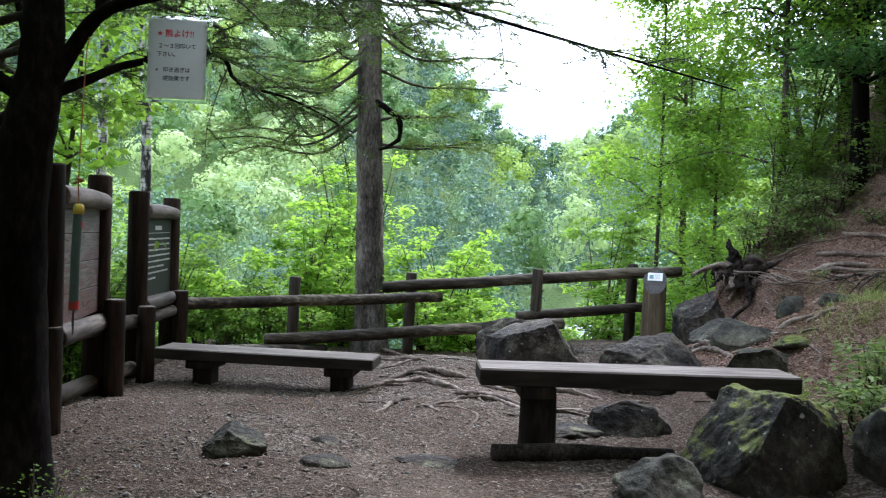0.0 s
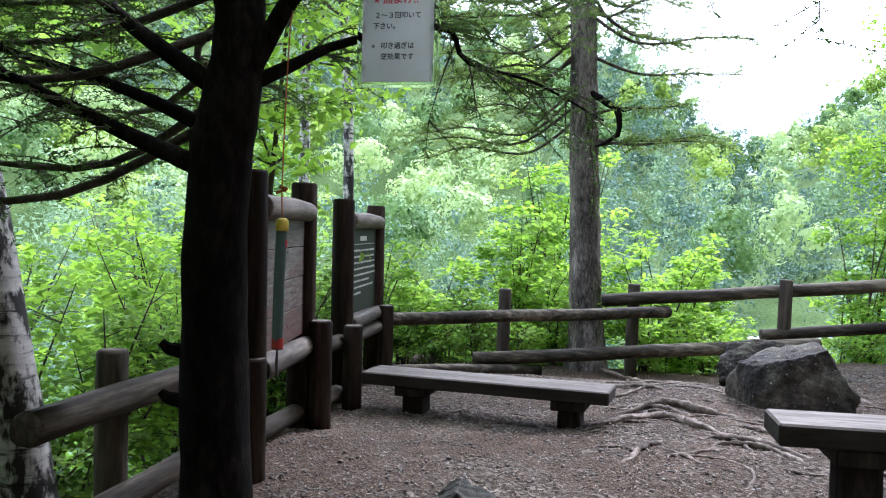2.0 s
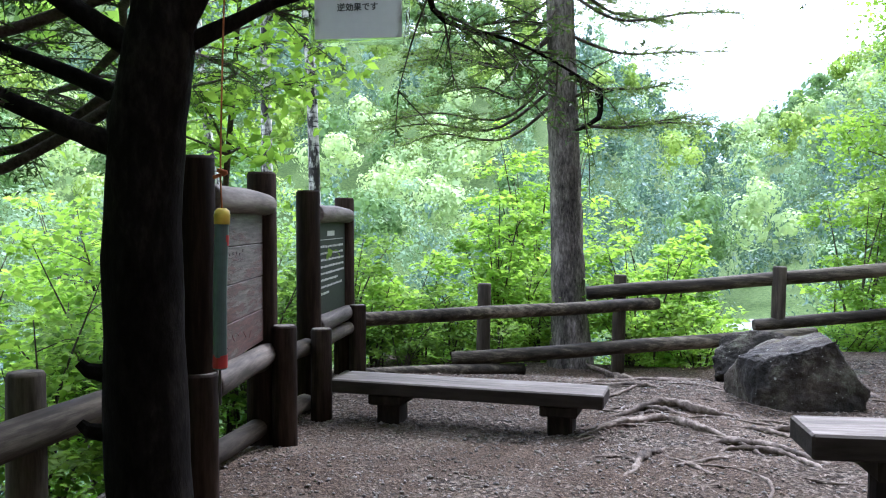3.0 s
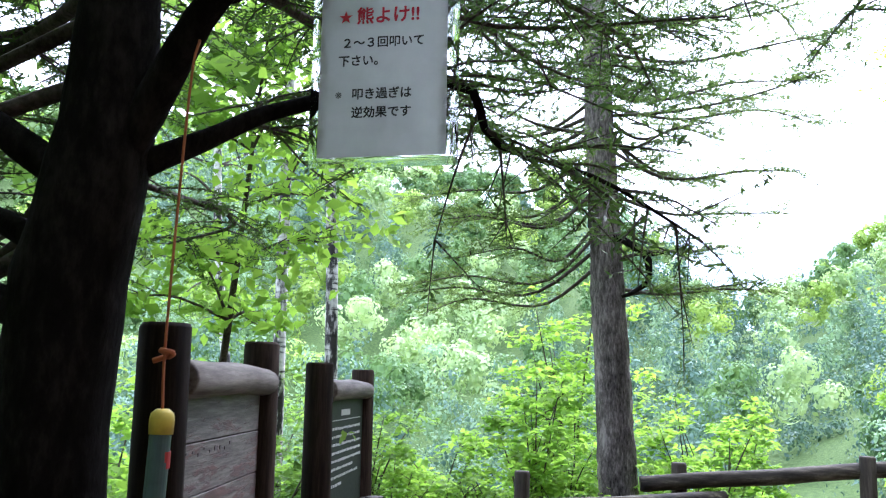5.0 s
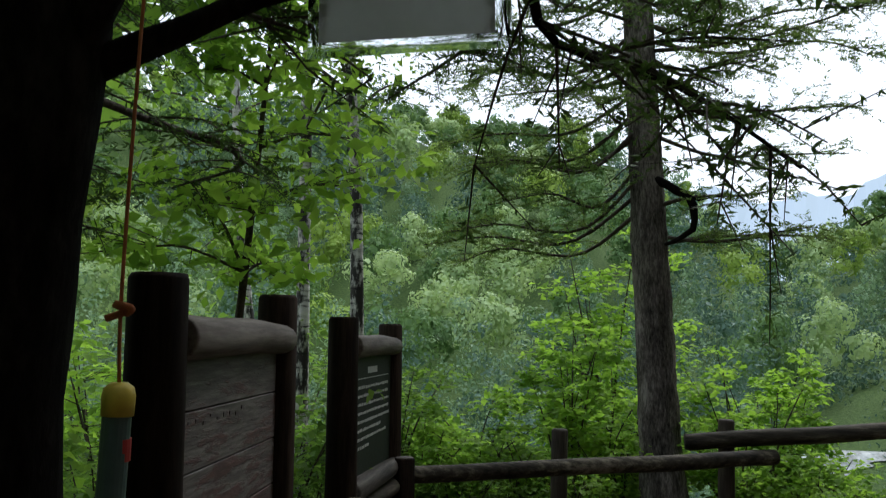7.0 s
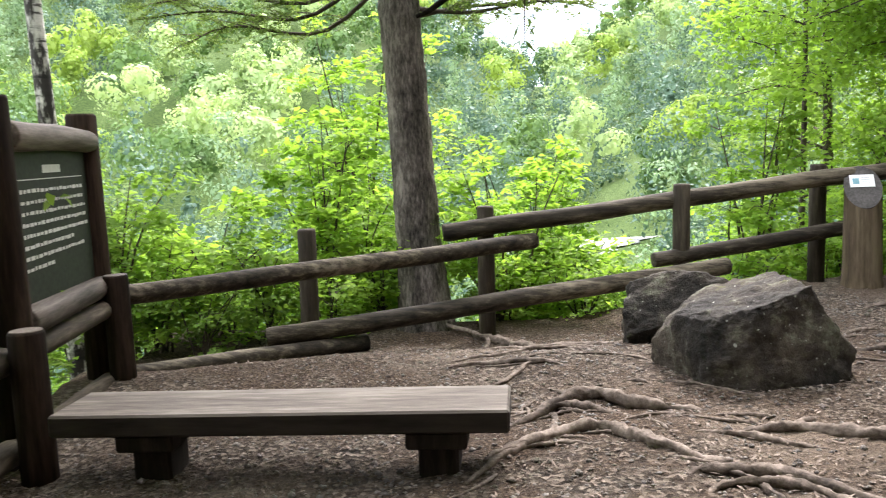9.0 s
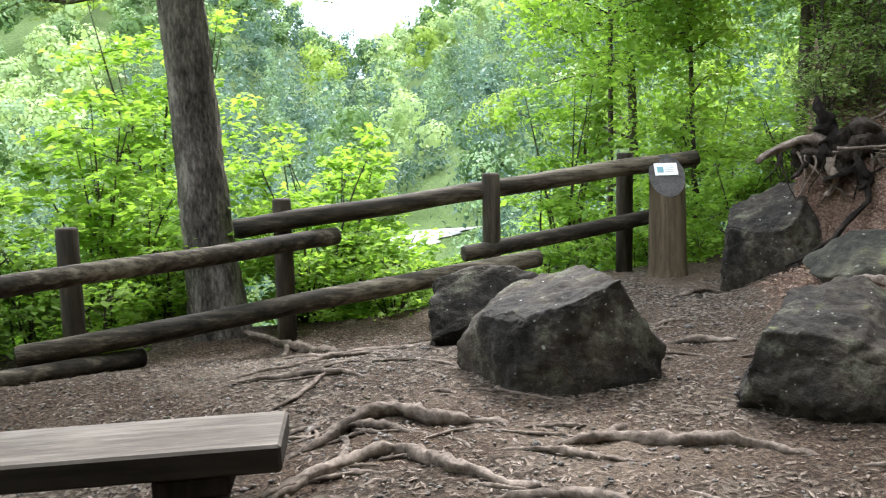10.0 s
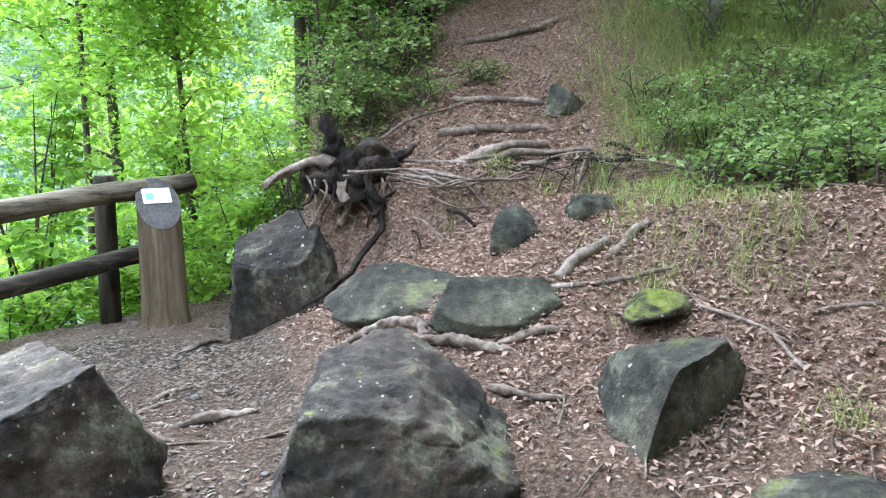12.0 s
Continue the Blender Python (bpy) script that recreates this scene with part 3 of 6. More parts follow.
# ---- benches ----
def bench(a, b, depth, top, thick, legs, label, round_legs):
    """a, b: the ends of the front edge; the plank lies behind it."""
    ax, ay = a
    bx, by = b
    yaw = math.degrees(math.atan2(by - ay, bx - ax))
    length = math.hypot(bx - ax, by - ay)
    z = lie((ax + bx) / 2, (ay + by) / 2)
    t = thing("bench", ax, ay, z, label, "bench", "benches", yaw)
    bm = box(length, depth, thick, 0.012, (length / 2, depth / 2, top - z - thick / 2))
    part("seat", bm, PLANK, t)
    for x in legs:
        g = lie(ax + (bx - ax) * x / length, ay + (by - ay) * x / length) - z
        if round_legs:
            pts = [(x, depth * 0.5, h) for h in (g - 0.12, g, g + 0.1, top - z - thick - 0.09)]
            part("leg", tube(pts, [0.17, 0.15, 0.14, 0.135], 18, 0.05), BENCH_LEG, t)
            part("bearer", box(0.26, depth * 0.92, 0.1, 0.01, (x - 0.03, depth * 0.5, top - z - thick - 0.048)), BENCH_LEG, t)
        else:
            part("leg", box(0.2, depth * 0.55, top - z - thick - 0.08 - g + 0.12, 0.015, (x, depth * 0.5, (top - z - thick - 0.08 + g - 0.12) / 2)), BENCH_LEG, t)
            part("bearer", box(0.3, depth * 0.9, 0.09, 0.012, (x, depth * 0.5, top - z - thick - 0.043)), BENCH_LEG, t)
    return t


bench((-2.83, 8.06), (-0.53, 7.86), 0.44, 0.28, 0.115, (0.48, 1.95), "thick grey timber bench on dark block legs", False)
bench((0.50, 5.46), (2.86, 5.62), 0.42, 0.63, 0.125, (0.46, 1.95), "thick grey timber bench on round log legs beside a boulder", True)



def fallen_log():
    t = thing("fallen_log", 0.6, 5.44, lie(0.6, 5.44), "dark fallen log half sunk beside a bench leg", "log")
    part("log", log_between((0, 0, 0.03), (1.32, 0.1, 0.05), 0.075, 0.06, 14, 0.15), ROTTEN, t)


fallen_log()


# ---- rocks ----
def rock(x, y, w, d, h, seed, label, material=ROCK, rz=0, chops=9, sink=0.25, rough=1.0, faces=()):
    """A boulder: a ball cut by planes, then broken and roughened at several scales."""
    rg = random.Random(seed)
    bm = bmesh.new()
    bmesh.ops.create_icosphere(bm, subdivisions=6 if w > 1.05 and h > 0.5 else 5 if w > 0.4 else 4, radius=1)
    planes = [(Vector(nrm).normalized(), dist) for nrm, dist in faces]
    for _ in range(chops):
        nrm = Vector((rg.gauss(0, 1), rg.gauss(0, 1), rg.gauss(0.25, 0.7))).normalized()
        planes.append((nrm, rg.uniform(0.62, 0.88) if faces else rg.uniform(0.52, 0.8)))
    off = Vector((seed * 3.1, seed * 1.7, seed * 0.9))
    for v in bm.verts:
        p = v.co.copy()
        warp = Vector((noise.noise(p * 1.6 + off), noise.noise(p * 1.6 - off), noise.noise(p * 1.6 + off * 2))) * 0.09
        p += warp
        for nrm, dist in planes:
            over = p.dot(nrm) - dist
            if over > 0:
                p -= nrm * over * 0.97
        q = p + off
        crack = abs(noise.noise(Vector((q.x, q.y, q.z * 1.8)) * 1.3))
        step = math.floor(4 * noise.noise(q * 2.1 + Vector((3, 1, 4)))) / 4
        p *= 1 + rough * (0.075 * step + 0.05 * noise.noise(q * 1.9) + 0.045 * noise.noise(q * 4.4) + 0.03 * noise.noise(q * 9) + 0.016 * noise.noise(q * 21) - 0.022 * max(0, 0.05 - crack) / 0.05)
        v.co = p
    ext = [max(v.co[i] for v in bm.verts) - min(v.co[i] for v in bm.verts) for i in range(3)]
    tall = h * (1 + sink)
    for v in bm.verts:
        v.co = Vector((v.co.x * w / ext[0], v.co.y * d / ext[1], v.co.z * tall / ext[2]))
    peak = max(v.co.z for v in bm.verts)
    g = lie(x, y)
    ob = part("rock", bm, material)
    ob.matrix_world = pose(x, y, g + h - peak, 0, 0, rz)
    return tagged(ob, label, "rock", "rocks about the clearing")


rock(1.1, 9.28, 1.12, 0.95, 0.6, 11, "large dark boulder with pale lichen spots on bare earth", ROCK, 8, 4, 0.85, 1.0,
     (((-1, -0.15, 0.0), 0.6), ((-0.26, 0, 1), 0.48), ((0.8, -0.1, 0.58), 0.74), ((0.12, -1, 0.22), 0.6), ((-0.6, -0.8, 0.15), 0.66), ((1, 0.2, 0.15), 0.84)))
rock(1.05, 10.7, 1.45, 0.8, 0.58, 12, "dark rounded boulder near the log fence", ROCK, 10, 5, 0.9)
rock(2.34, 8.42, 1.1, 0.95, 0.54, 13, "large broken boulder with white lichen at the foot of the bank", ROCK, -40, 6, 0.9, 1.25,
     (((-1, 0, 0.1), 0.75), ((0, -0.25, 1), 0.6), ((0.7, -0.2, 0.8), 0.6), ((0, -1, 0.3), 0.65)))
rock(3.56, 9.64, 1.05, 0.75, 0.2, 14, "flat lichened slab in the bank", DAMP_ROCK, -44, 4, 1.2, 0.8, (((0, -0.55, 1), 0.5), ((-0.7, -0.5, 0.5), 0.6)))
rock(3.49, 8.8, 0.84, 0.46, 0.2, 15, "long grey rock with pale lichen in the bank", DAMP_ROCK, -50, 4, 1.1, 0.8, (((0, -0.75, 0.7), 0.5), ((0, 0.2, 1), 0.62), ((-1, 0, 0.3), 0.75)))
rock(3.1, 7.56, 0.68, 0.55, 0.36, 16, "damp wedge-shaped rock with moss spots in leaf litter", DAMP_ROCK, 0, 3, 0.6, 1.3, (((-0.94, 0.33, 0.3), 0.34), ((-0.16, -0.99, -0.08), 0.36), ((-0.3, 0.1, 1), 0.66), ((0.5, 0.5, 0.8), 0.75)))
rock(3.69, 7.98, 0.38, 0.3, 0.14, 17, "small moss-covered rock in leaf litter", MOSSY_ROCK, 0, 5)
rock(4.2, 9.35, 0.4, 0.34, 0.22, 18, "small grey rock half out of the bank", DAMP_ROCK, 40, 6, 1.0)
rock(4.5, 8.95, 0.34, 0.3, 0.12, 31, "small grey rock half out of the bank", DAMP_ROCK, 10, 6, 1.0)
rock(6.15, 10.45, 0.42, 0.35, 0.2, 32, "dark rock beside the root steps", DAMP_ROCK, 10, 6, 0.9)
rock(3.66, 11.06, 1.12, 0.9, 0.68, 19, "dark boulder under the roots beside the post with a plaque", ROCK, -30, 4, 1.0, 1.2,
     (((-0.5, -0.75, -0.25), 0.5), ((-0.3, -0.35, 1), 0.62), ((-1, 0, 0.15), 0.72), ((0.6, -0.6, 0.2), 0.7)))
rock(2.47, 5.1, 1.12, 0.9, 0.64, 20, "big boulder covered with bright moss beside a bench", MOSSY_ROCK, 0, 4, 0.8, 1.0,
     (((-0.75, -0.2, 0.6), 0.62), ((0.45, -0.9, 0.1), 0.6), ((0.15, 0.1, 1), 0.68), ((1, 0, 0.1), 0.8)))
rock(1.62, 4.72, 0.55, 0.5, 0.25, 21, "grey boulder low on the ground beside mossy rock", DAMP_ROCK, 30, 6, 0.8)
rock(3.35, 5.0, 0.7, 0.8, 0.5, 22, "dark mossy boulder on the bank", MOSSY_ROCK, 0, 6, 0.8)
rock(1.75, 6.35, 0.7, 0.42, 0.26, 23, "flat-topped dark rock under a bench", ROCK, 0, 5, 0.8)
rock(-1.2, 5.2, 0.46, 0.3, 0.2, 24, "small pointed grey-brown stone on the gravel", DAMP_ROCK, 10, 5, 0.6, 1.7,
     (((-0.75, -0.1, 0.6), 0.46), ((0.5, -0.2, 0.85), 0.5)))
rock(-0.55, 5.05, 0.38, 0.26, 0.06, 25, "flat stone sunk in the gravel", ROCK, 0, 4, 1.0)
rock(0.13, 5.25, 0.5, 0.3, 0.04, 26, "flat stone sunk in the gravel", ROCK, 0, 4, 1.2)
rock(-0.62, 5.6, 0.24, 0.16, 0.04, 27, "flat stone sunk in the gravel", ROCK, 0, 4, 1.2)
rock(2.05, 11.2, 0.5, 0.3, 0.05, 28, "flat stone sunk in the path", ROCK, 0, 4, 1.2)
rock(2.97, 6.74, 0.76, 0.56, 0.07, 29, "low dark mossy rock at the foot of the bank", DAMP_ROCK, -44, 5, 0.9)
rock(1.25, 6.25, 0.6, 0.4, 0.08, 30, "low stone beside a bench leg", ROCK, 0, 5, 0.8)


# ---- post with plaque ----
def plaque_post():
    x, y = 3.24, 12.26
    z = lie(x, y)
    t = thing("plaque_post", x, y, z, "thick log post with a slanted top and a white plaque", "sign post")
    bm = tube([(0, 0, h) for h in (-0.2, 0, 0.1, 0.5, 0.9, 1.5)], [0.21, 0.2, 0.185, 0.175, 0.17, 0.17], 24, 0.05)
    top = 1.17 - z
    cut = bmesh.ops.bisect_plane(bm, geom=bm.verts[:] + bm.edges[:] + bm.faces[:], plane_co=(0, 0, top - 0.2), plane_no=(-0.3, -1.12, 1), clear_outer=True)
    part("log", bm, weathered("brown_post_log", (0.03, 0.021, 0.013), (0.09, 0.066, 0.042), (0.19, 0.15, 0.1), 5, (1, 1, 0.1), 0.8, 0.008), t)
    face = bmesh.new()
    slope = pose(0, 0, top - 0.2, 0) @ Vector((-0.3, -1.12, 1)).to_track_quat("Z", "Y").to_matrix().to_4x4()
    bmesh.ops.create_circle(face, cap_ends=True, segments=32, radius=0.172, matrix=slope @ Matrix.Translation((0, 0, 0.002)) @ Matrix.Diagonal((1, 1.5, 1, 1)))
    part("cut_top", face, weathered("dark_sawn_top", (0.03, 0.028, 0.026), (0.06, 0.056, 0.053), (0.1, 0.095, 0.09), 18, (1, 1, 1), 0.7, 0.001), t, "dark sawn top")
    pl = part("plaque", box(0.22, 0.15, 0.006, 0.001), plain("white_plaque", (0.75, 0.77, 0.78), 0.3), t, "white plaque with a small picture")
    pl.matrix_local = slope @ Matrix.Translation((0.0, 0.075, 0.006))
    part("picture", box(0.06, 0.07, 0.002, 0, (-0.055, -0.005, 0.0042)), plain("blue_print", (0.12, 0.3, 0.36), 0.4), pl)
    for k in range(4):
        part("writing", box(0.08, 0.004, 0.002, 0, (0.03, 0.035 - k * 0.022, 0.0042)), plain("grey_print", (0.3, 0.32, 0.34), 0.5), pl)


plaque_post()


# ---- foliage builders ----
def sprays(rg, tips, per, spread, flat):
    """Leaf centres gathered in level sprays round the tips."""
    tips = np.asarray(tips, float)
    c = np.repeat(tips, per, axis=0)
    return c + rg.normal(size=c.shape) * np.array([spread, spread, spread * flat])


def shrub(name, x, y, h, width, leaves, size, material, label, seed, stems=7, base=None, bare=0.25, lean=(0, 0), group="undergrowth bushes", category="bush"):
    rg = np.random.default_rng(seed)
    z = lie(x, y) if base is None else base
    t = thing(name, x, y, z, label, category, group)
    tips = []
    for s in range(stems):
        bm = bmesh.new()
        a = rg.uniform(0, 2 * math.pi)
        out = width * rg.uniform(0.25, 1.0)
        hh = h * rg.uniform(0.65, 1.0)
        end = np.array([math.cos(a) * out + lean[0], math.sin(a) * out + lean[1], hh])
        mid = np.array([end[0] * 0.35, end[1] * 0.35, hh * 0.55]) + rg.normal(size=3) * 0.06
        p = curve_through([(rg.normal() * 0.06, rg.normal() * 0.06, -0.1), mid, end], 9)
        r = 0.007 + 0.006 * h
        add_tube(bm, p, np.linspace(r, 0.004, 9), 5)
        for k in range(int(3 + h * 1.6)):
            f = rg.uniform(bare, 1.0)
            q = p[min(int(f * 8), 8)]
            b = rg.uniform(0, 2 * math.pi)
            reach = rg.uniform(0.2, 0.5) * width
            side = q + np.array([math.cos(b) * reach, math.sin(b) * reach, rg.normal() * 0.06 + 0.06])
            add_tube(bm, [q, (q + side) / 2 + (0, 0, 0.04), side], [0.006, 0.004, 0.002], 3, cap=False)
            tips.append(side)
        tips.append(end)
        part("stem", bm, TWIG, t)
    tips = np.asarray(tips)
    per = max(4, int(leaves / len(tips)))
    own = np.repeat(np.arange(len(tips)), per)
    # each spray is a level, slightly drooping fan of leaves
    fan = rg.uniform(0.55, 1.2, len(tips))[own] * (0.13 + 0.13 * width)
    a, rad = rg.uniform(0, 2 * math.pi, len(own)), np.sqrt(rg.random(len(own)))
    way = np.stack([np.cos(a), np.sin(a), np.full(len(own), -0.35)], 1)
    c = tips[own] + way * (rad * fan)[:, None] * np.array([1, 1, 0.6]) + rg.normal(size=(len(own), 3)) * np.array([0.02, 0.02, 0.015 + 0.035 * width])
    fast_mesh("foliage", leaf_mesh(c, rg.uniform(0.55, 1.25, len(c)) * size, 0.72, 0.3, 0.72, rg, way), material, t)
    return t


def leaf_tree(name, x, y, h, r0, crown_low, width, leaves, size, material, bark, label, seed, base=None, lean=(0, 0), limbs=12, group="valley-side trees"):
    rg = np.random.default_rng(seed)
    z = lie(x, y) if base is None else base
    t = thing(name, x, y, z, label, "tree", group)
    k = 14
    p = np.array([[lean[0] * f * f + 0.05 * math.sin(5 * f + seed), lean[1] * f * f + 0.05 * math.cos(4 * f + seed), -0.3 + (h + 0.3) * f] for f in np.linspace(0, 1, k)])
    rad = r0 * np.linspace(1, 0.15, k)
    rad[0] *= 1.3
    part("trunk", tube(p, rad, 14, 0.08), bark, t)
    tips = []
    for i in range(limbs):
        bm = bmesh.new()
        f = rg.uniform(crown_low, 0.98)
        q = p[min(int(f * (k - 1)), k - 1)]
        a = rg.uniform(0, 2 * math.pi)
        ln = width * rg.uniform(0.55, 1.0) * (1.15 - 0.6 * (f - crown_low) / (1 - crown_low))
        e = q + np.array([math.cos(a) * ln, math.sin(a) * ln, rg.uniform(0.0, 0.45) * ln])
        c = curve_through([q, (q + e) / 2 + (0, 0, 0.12 * ln), e], 8)
        add_tube(bm, c, np.linspace(max(0.012, r0 * 0.28), 0.005, 8), 5)
        for j in range(11):
            s = c[rg.integers(2, 8)]
            w = s + rg.normal(size=3) * np.array([0.34, 0.34, 0.16]) * (0.5 + 0.28 * width)
            add_tube(bm, [s, w], [0.006, 0.002], 3, cap=False)
            tips += [w, (s + w) / 2]
        part("limb", bm, bark, t)
    per = max(3, int(leaves / len(tips)))
    c = sprays(rg, tips, per, 0.17 + 0.03 * width, 0.4)
    fast_mesh("crown", leaf_mesh(c, rg.uniform(0.6, 1.25, len(c)) * size, 0.6, 0.25, 0.62, rg), material, t)
    return t


def needle_sprays(rg, paths, spacing, length, droop=0.0):
    """Needles set along twig paths, two ranks, as thin blades."""
    cs, al = [], []
    for p in paths:
        p = np.asarray(p)
        seg = np.linalg.norm(np.diff(p, axis=0), axis=1)
        n = max(4, int(seg.sum() / spacing))
        u = np.sort(rg.uniform(0, 1, n)) * seg.sum()
        cum = np.concatenate([[0], np.cumsum(seg)])
        q = np.stack([np.interp(u, cum, p[:, i]) for i in range(3)], 1)
        d = (p[-1] - p[0]) / (np.linalg.norm(p[-1] - p[0]) + 1e-6)
        side = np.cross(d, (0, 0, 1.0))
        side /= np.linalg.norm(side) + 1e-6
        way = d * 0.6 + side * np.where(rg.random(n) < 0.5, -1, 1)[:, None] + rg.normal(size=(n, 3)) * 0.35
        cs.append(q + way * length * 0.5)
        al.append(way)
    return np.vstack(cs), np.vstack(al)


def conifer_limb(rg, bm, start, az, ln, rise, r, paths, fine=1.0):
    """A conifer's limb: a bowed branch with level twigs that carry the needles."""
    d = np.array([math.sin(az), math.cos(az), 0])
    s = np.array([d[1], -d[0], 0])
    pts = [start, start + d * ln * 0.35 + (0, 0, rise * 0.9), start + d * ln * 0.7 + (0, 0, rise * 0.8) + s * rg.normal() * 0.12 * ln, start + d * ln + (0, 0, rise * 1.0) + s * rg.normal() * 0.2 * ln]
    c = curve_through(pts, 14)
    add_tube(bm, c, np.linspace(r, 0.005, 14), 6, 0.1)
    for k in range(int(ln * 7 * fine) + 3):
        f = rg.uniform(0.22, 1)
        q = c[min(int(f * 13), 13)]
        side = s * (1 if k % 2 else -1) * rg.uniform(0.25, 0.6) * (1.15 - f * 0.6) + d * rg.uniform(0.1, 0.4) + np.array([0, 0, rg.uniform(-0.16, 0.08)])
        e = q + side * min(1.0, 0.45 + ln * 0.25)
        tw = curve_through([q, (q + e) / 2 + (0, 0, 0.03), e], 5)
        add_tube(bm, tw, np.linspace(0.006, 0.002, 5), 3, cap=False)
        paths.append(tw)
        for j in range(3):
            g = tw[rg.integers(1, 5)]
            e2 = g + (rg.normal(size=3) * np.array([0.16, 0.16, 0.07]) + side * 0.25)
            paths.append(np.array([g, e2]))
    paths.append(c[4:])


# ---- the tall pine behind the fence ----
def tall_pine():
    rg = np.random.default_rng(7)
    x, y, z = -1.08, 12.62, -0.45
    t = thing("pine_tree", x, y, z, "tall straight conifer with grey furrowed bark behind the fence", "tree")
    hs = np.concatenate([np.linspace(-0.3, 6.5, 130), np.linspace(6.8, 15, 20)])
    p = [(-0.035 * h, 0.0, h) for h in hs]
    rad = [0.232 * (1 - h / 22) + 0.13 * math.exp(-max(h, 0) / 0.4) for h in hs]
    part("trunk", add_tube(bmesh.new(), p, rad, 72, 0.05, True, 0.075), PINE_BARK, t)
    paths = []

    def limb(start, az, ln, rise, r):
        bm = bmesh.new()
        conifer_limb(rg, bm, np.array(start), az, ln, rise, r, paths, 1.35)
        part("limb", bm, TWIG, t)

    for k in range(64):
        h = 5.3 + 9 * (k / 64) ** 1.15
        limb((-0.035 * h, 0, h), rg.uniform(0, 2 * math.pi), rg.uniform(1.6, 3.6) * (1 - h / 22), rg.uniform(-0.5, 0.1), 0.028)
    # the hooked limb on the trunk and the long low sprays
    hook = np.array([(-0.04, -0.1, 4.02), (0.1, -0.16, 3.94), (0.2, -0.2, 3.86), (0.31, -0.23, 3.8), (0.36, -0.25, 3.68), (0.37, -0.25, 3.52), (0.35, -0.25, 3.42), (0.26, -0.24, 3.36), (0.17, -0.2, 3.31), (0.05, -0.16, 3.27)])
    part("limb", tube(hook, [0.055, 0.046, 0.048, 0.042, 0.045, 0.035, 0.036, 0.028, 0.024, 0.018], 8, 0.25), DARK_BARK, t, "dark hooked dead limb")
    part("limb", tube([(0.31, -0.23, 3.8), (0.42, -0.26, 3.74), (0.55, -0.3, 3.76)], [0.018, 0.013, 0.005], 6, 0.2), DARK_BARK, t)
    for az, ln, rise, h in ((1.55, 1.6, 0.1, 3.27), (1.5, 2.7, -0.25, 5.7), (1.75, 2.6, -0.05, 5.55), (1.4, 2.5, 0.1, 6.7), (1.9, 2.3, -0.6, 5.2), (-1.6, 2.3, -0.3, 5.6), (-2.0, 2.0, -0.5, 4.6), (-1.3, 2.4, -0.6, 4.9), (2.6, 2.0, -0.4, 5.3), (3.4, 1.8, -0.5, 5.0), (-2.6, 2.2, -0.5, 5.4), (4.0, 2.2, -0.7, 4.7), (-1.75, 2.5, -0.7, 3.95), (-2.1, 2.3, -0.8, 4.15), (-1.4, 2.3, -0.6, 3.75), (-2.4, 2.0, -0.7, 4.3), (1.6, 1.9, -0.1, 3.4), (1.95, 1.5, 0.1, 3.7), (1.3, 2.2, -0.3, 4.6), (2.2, 2.4, -0.4, 5.9), (1.0, 2.6, -0.2, 6.2), (-1.2, 2.6, -0.4, 5.8), (-1.9, 2.6, -0.5, 6.3), (1.7, 3.0, -0.3, 6.4), (-1.5, 2.4, -0.5, 5.1), (1.6, 2.9, -0.4, 7.0), (-1.7, 2.9, -0.4, 7.0)):
        limb((-0.035 * h, 0, h), az, ln, rise, 0.026)
    c, al = needle_sprays(rg, paths, 0.0135, 0.036)
    fast_mesh("needles", leaf_mesh(c, rg.uniform(0.036, 0.06, len(c)), 0.5, 0.0, 0.27, rg, al), LARCH, t)


tall_pine()


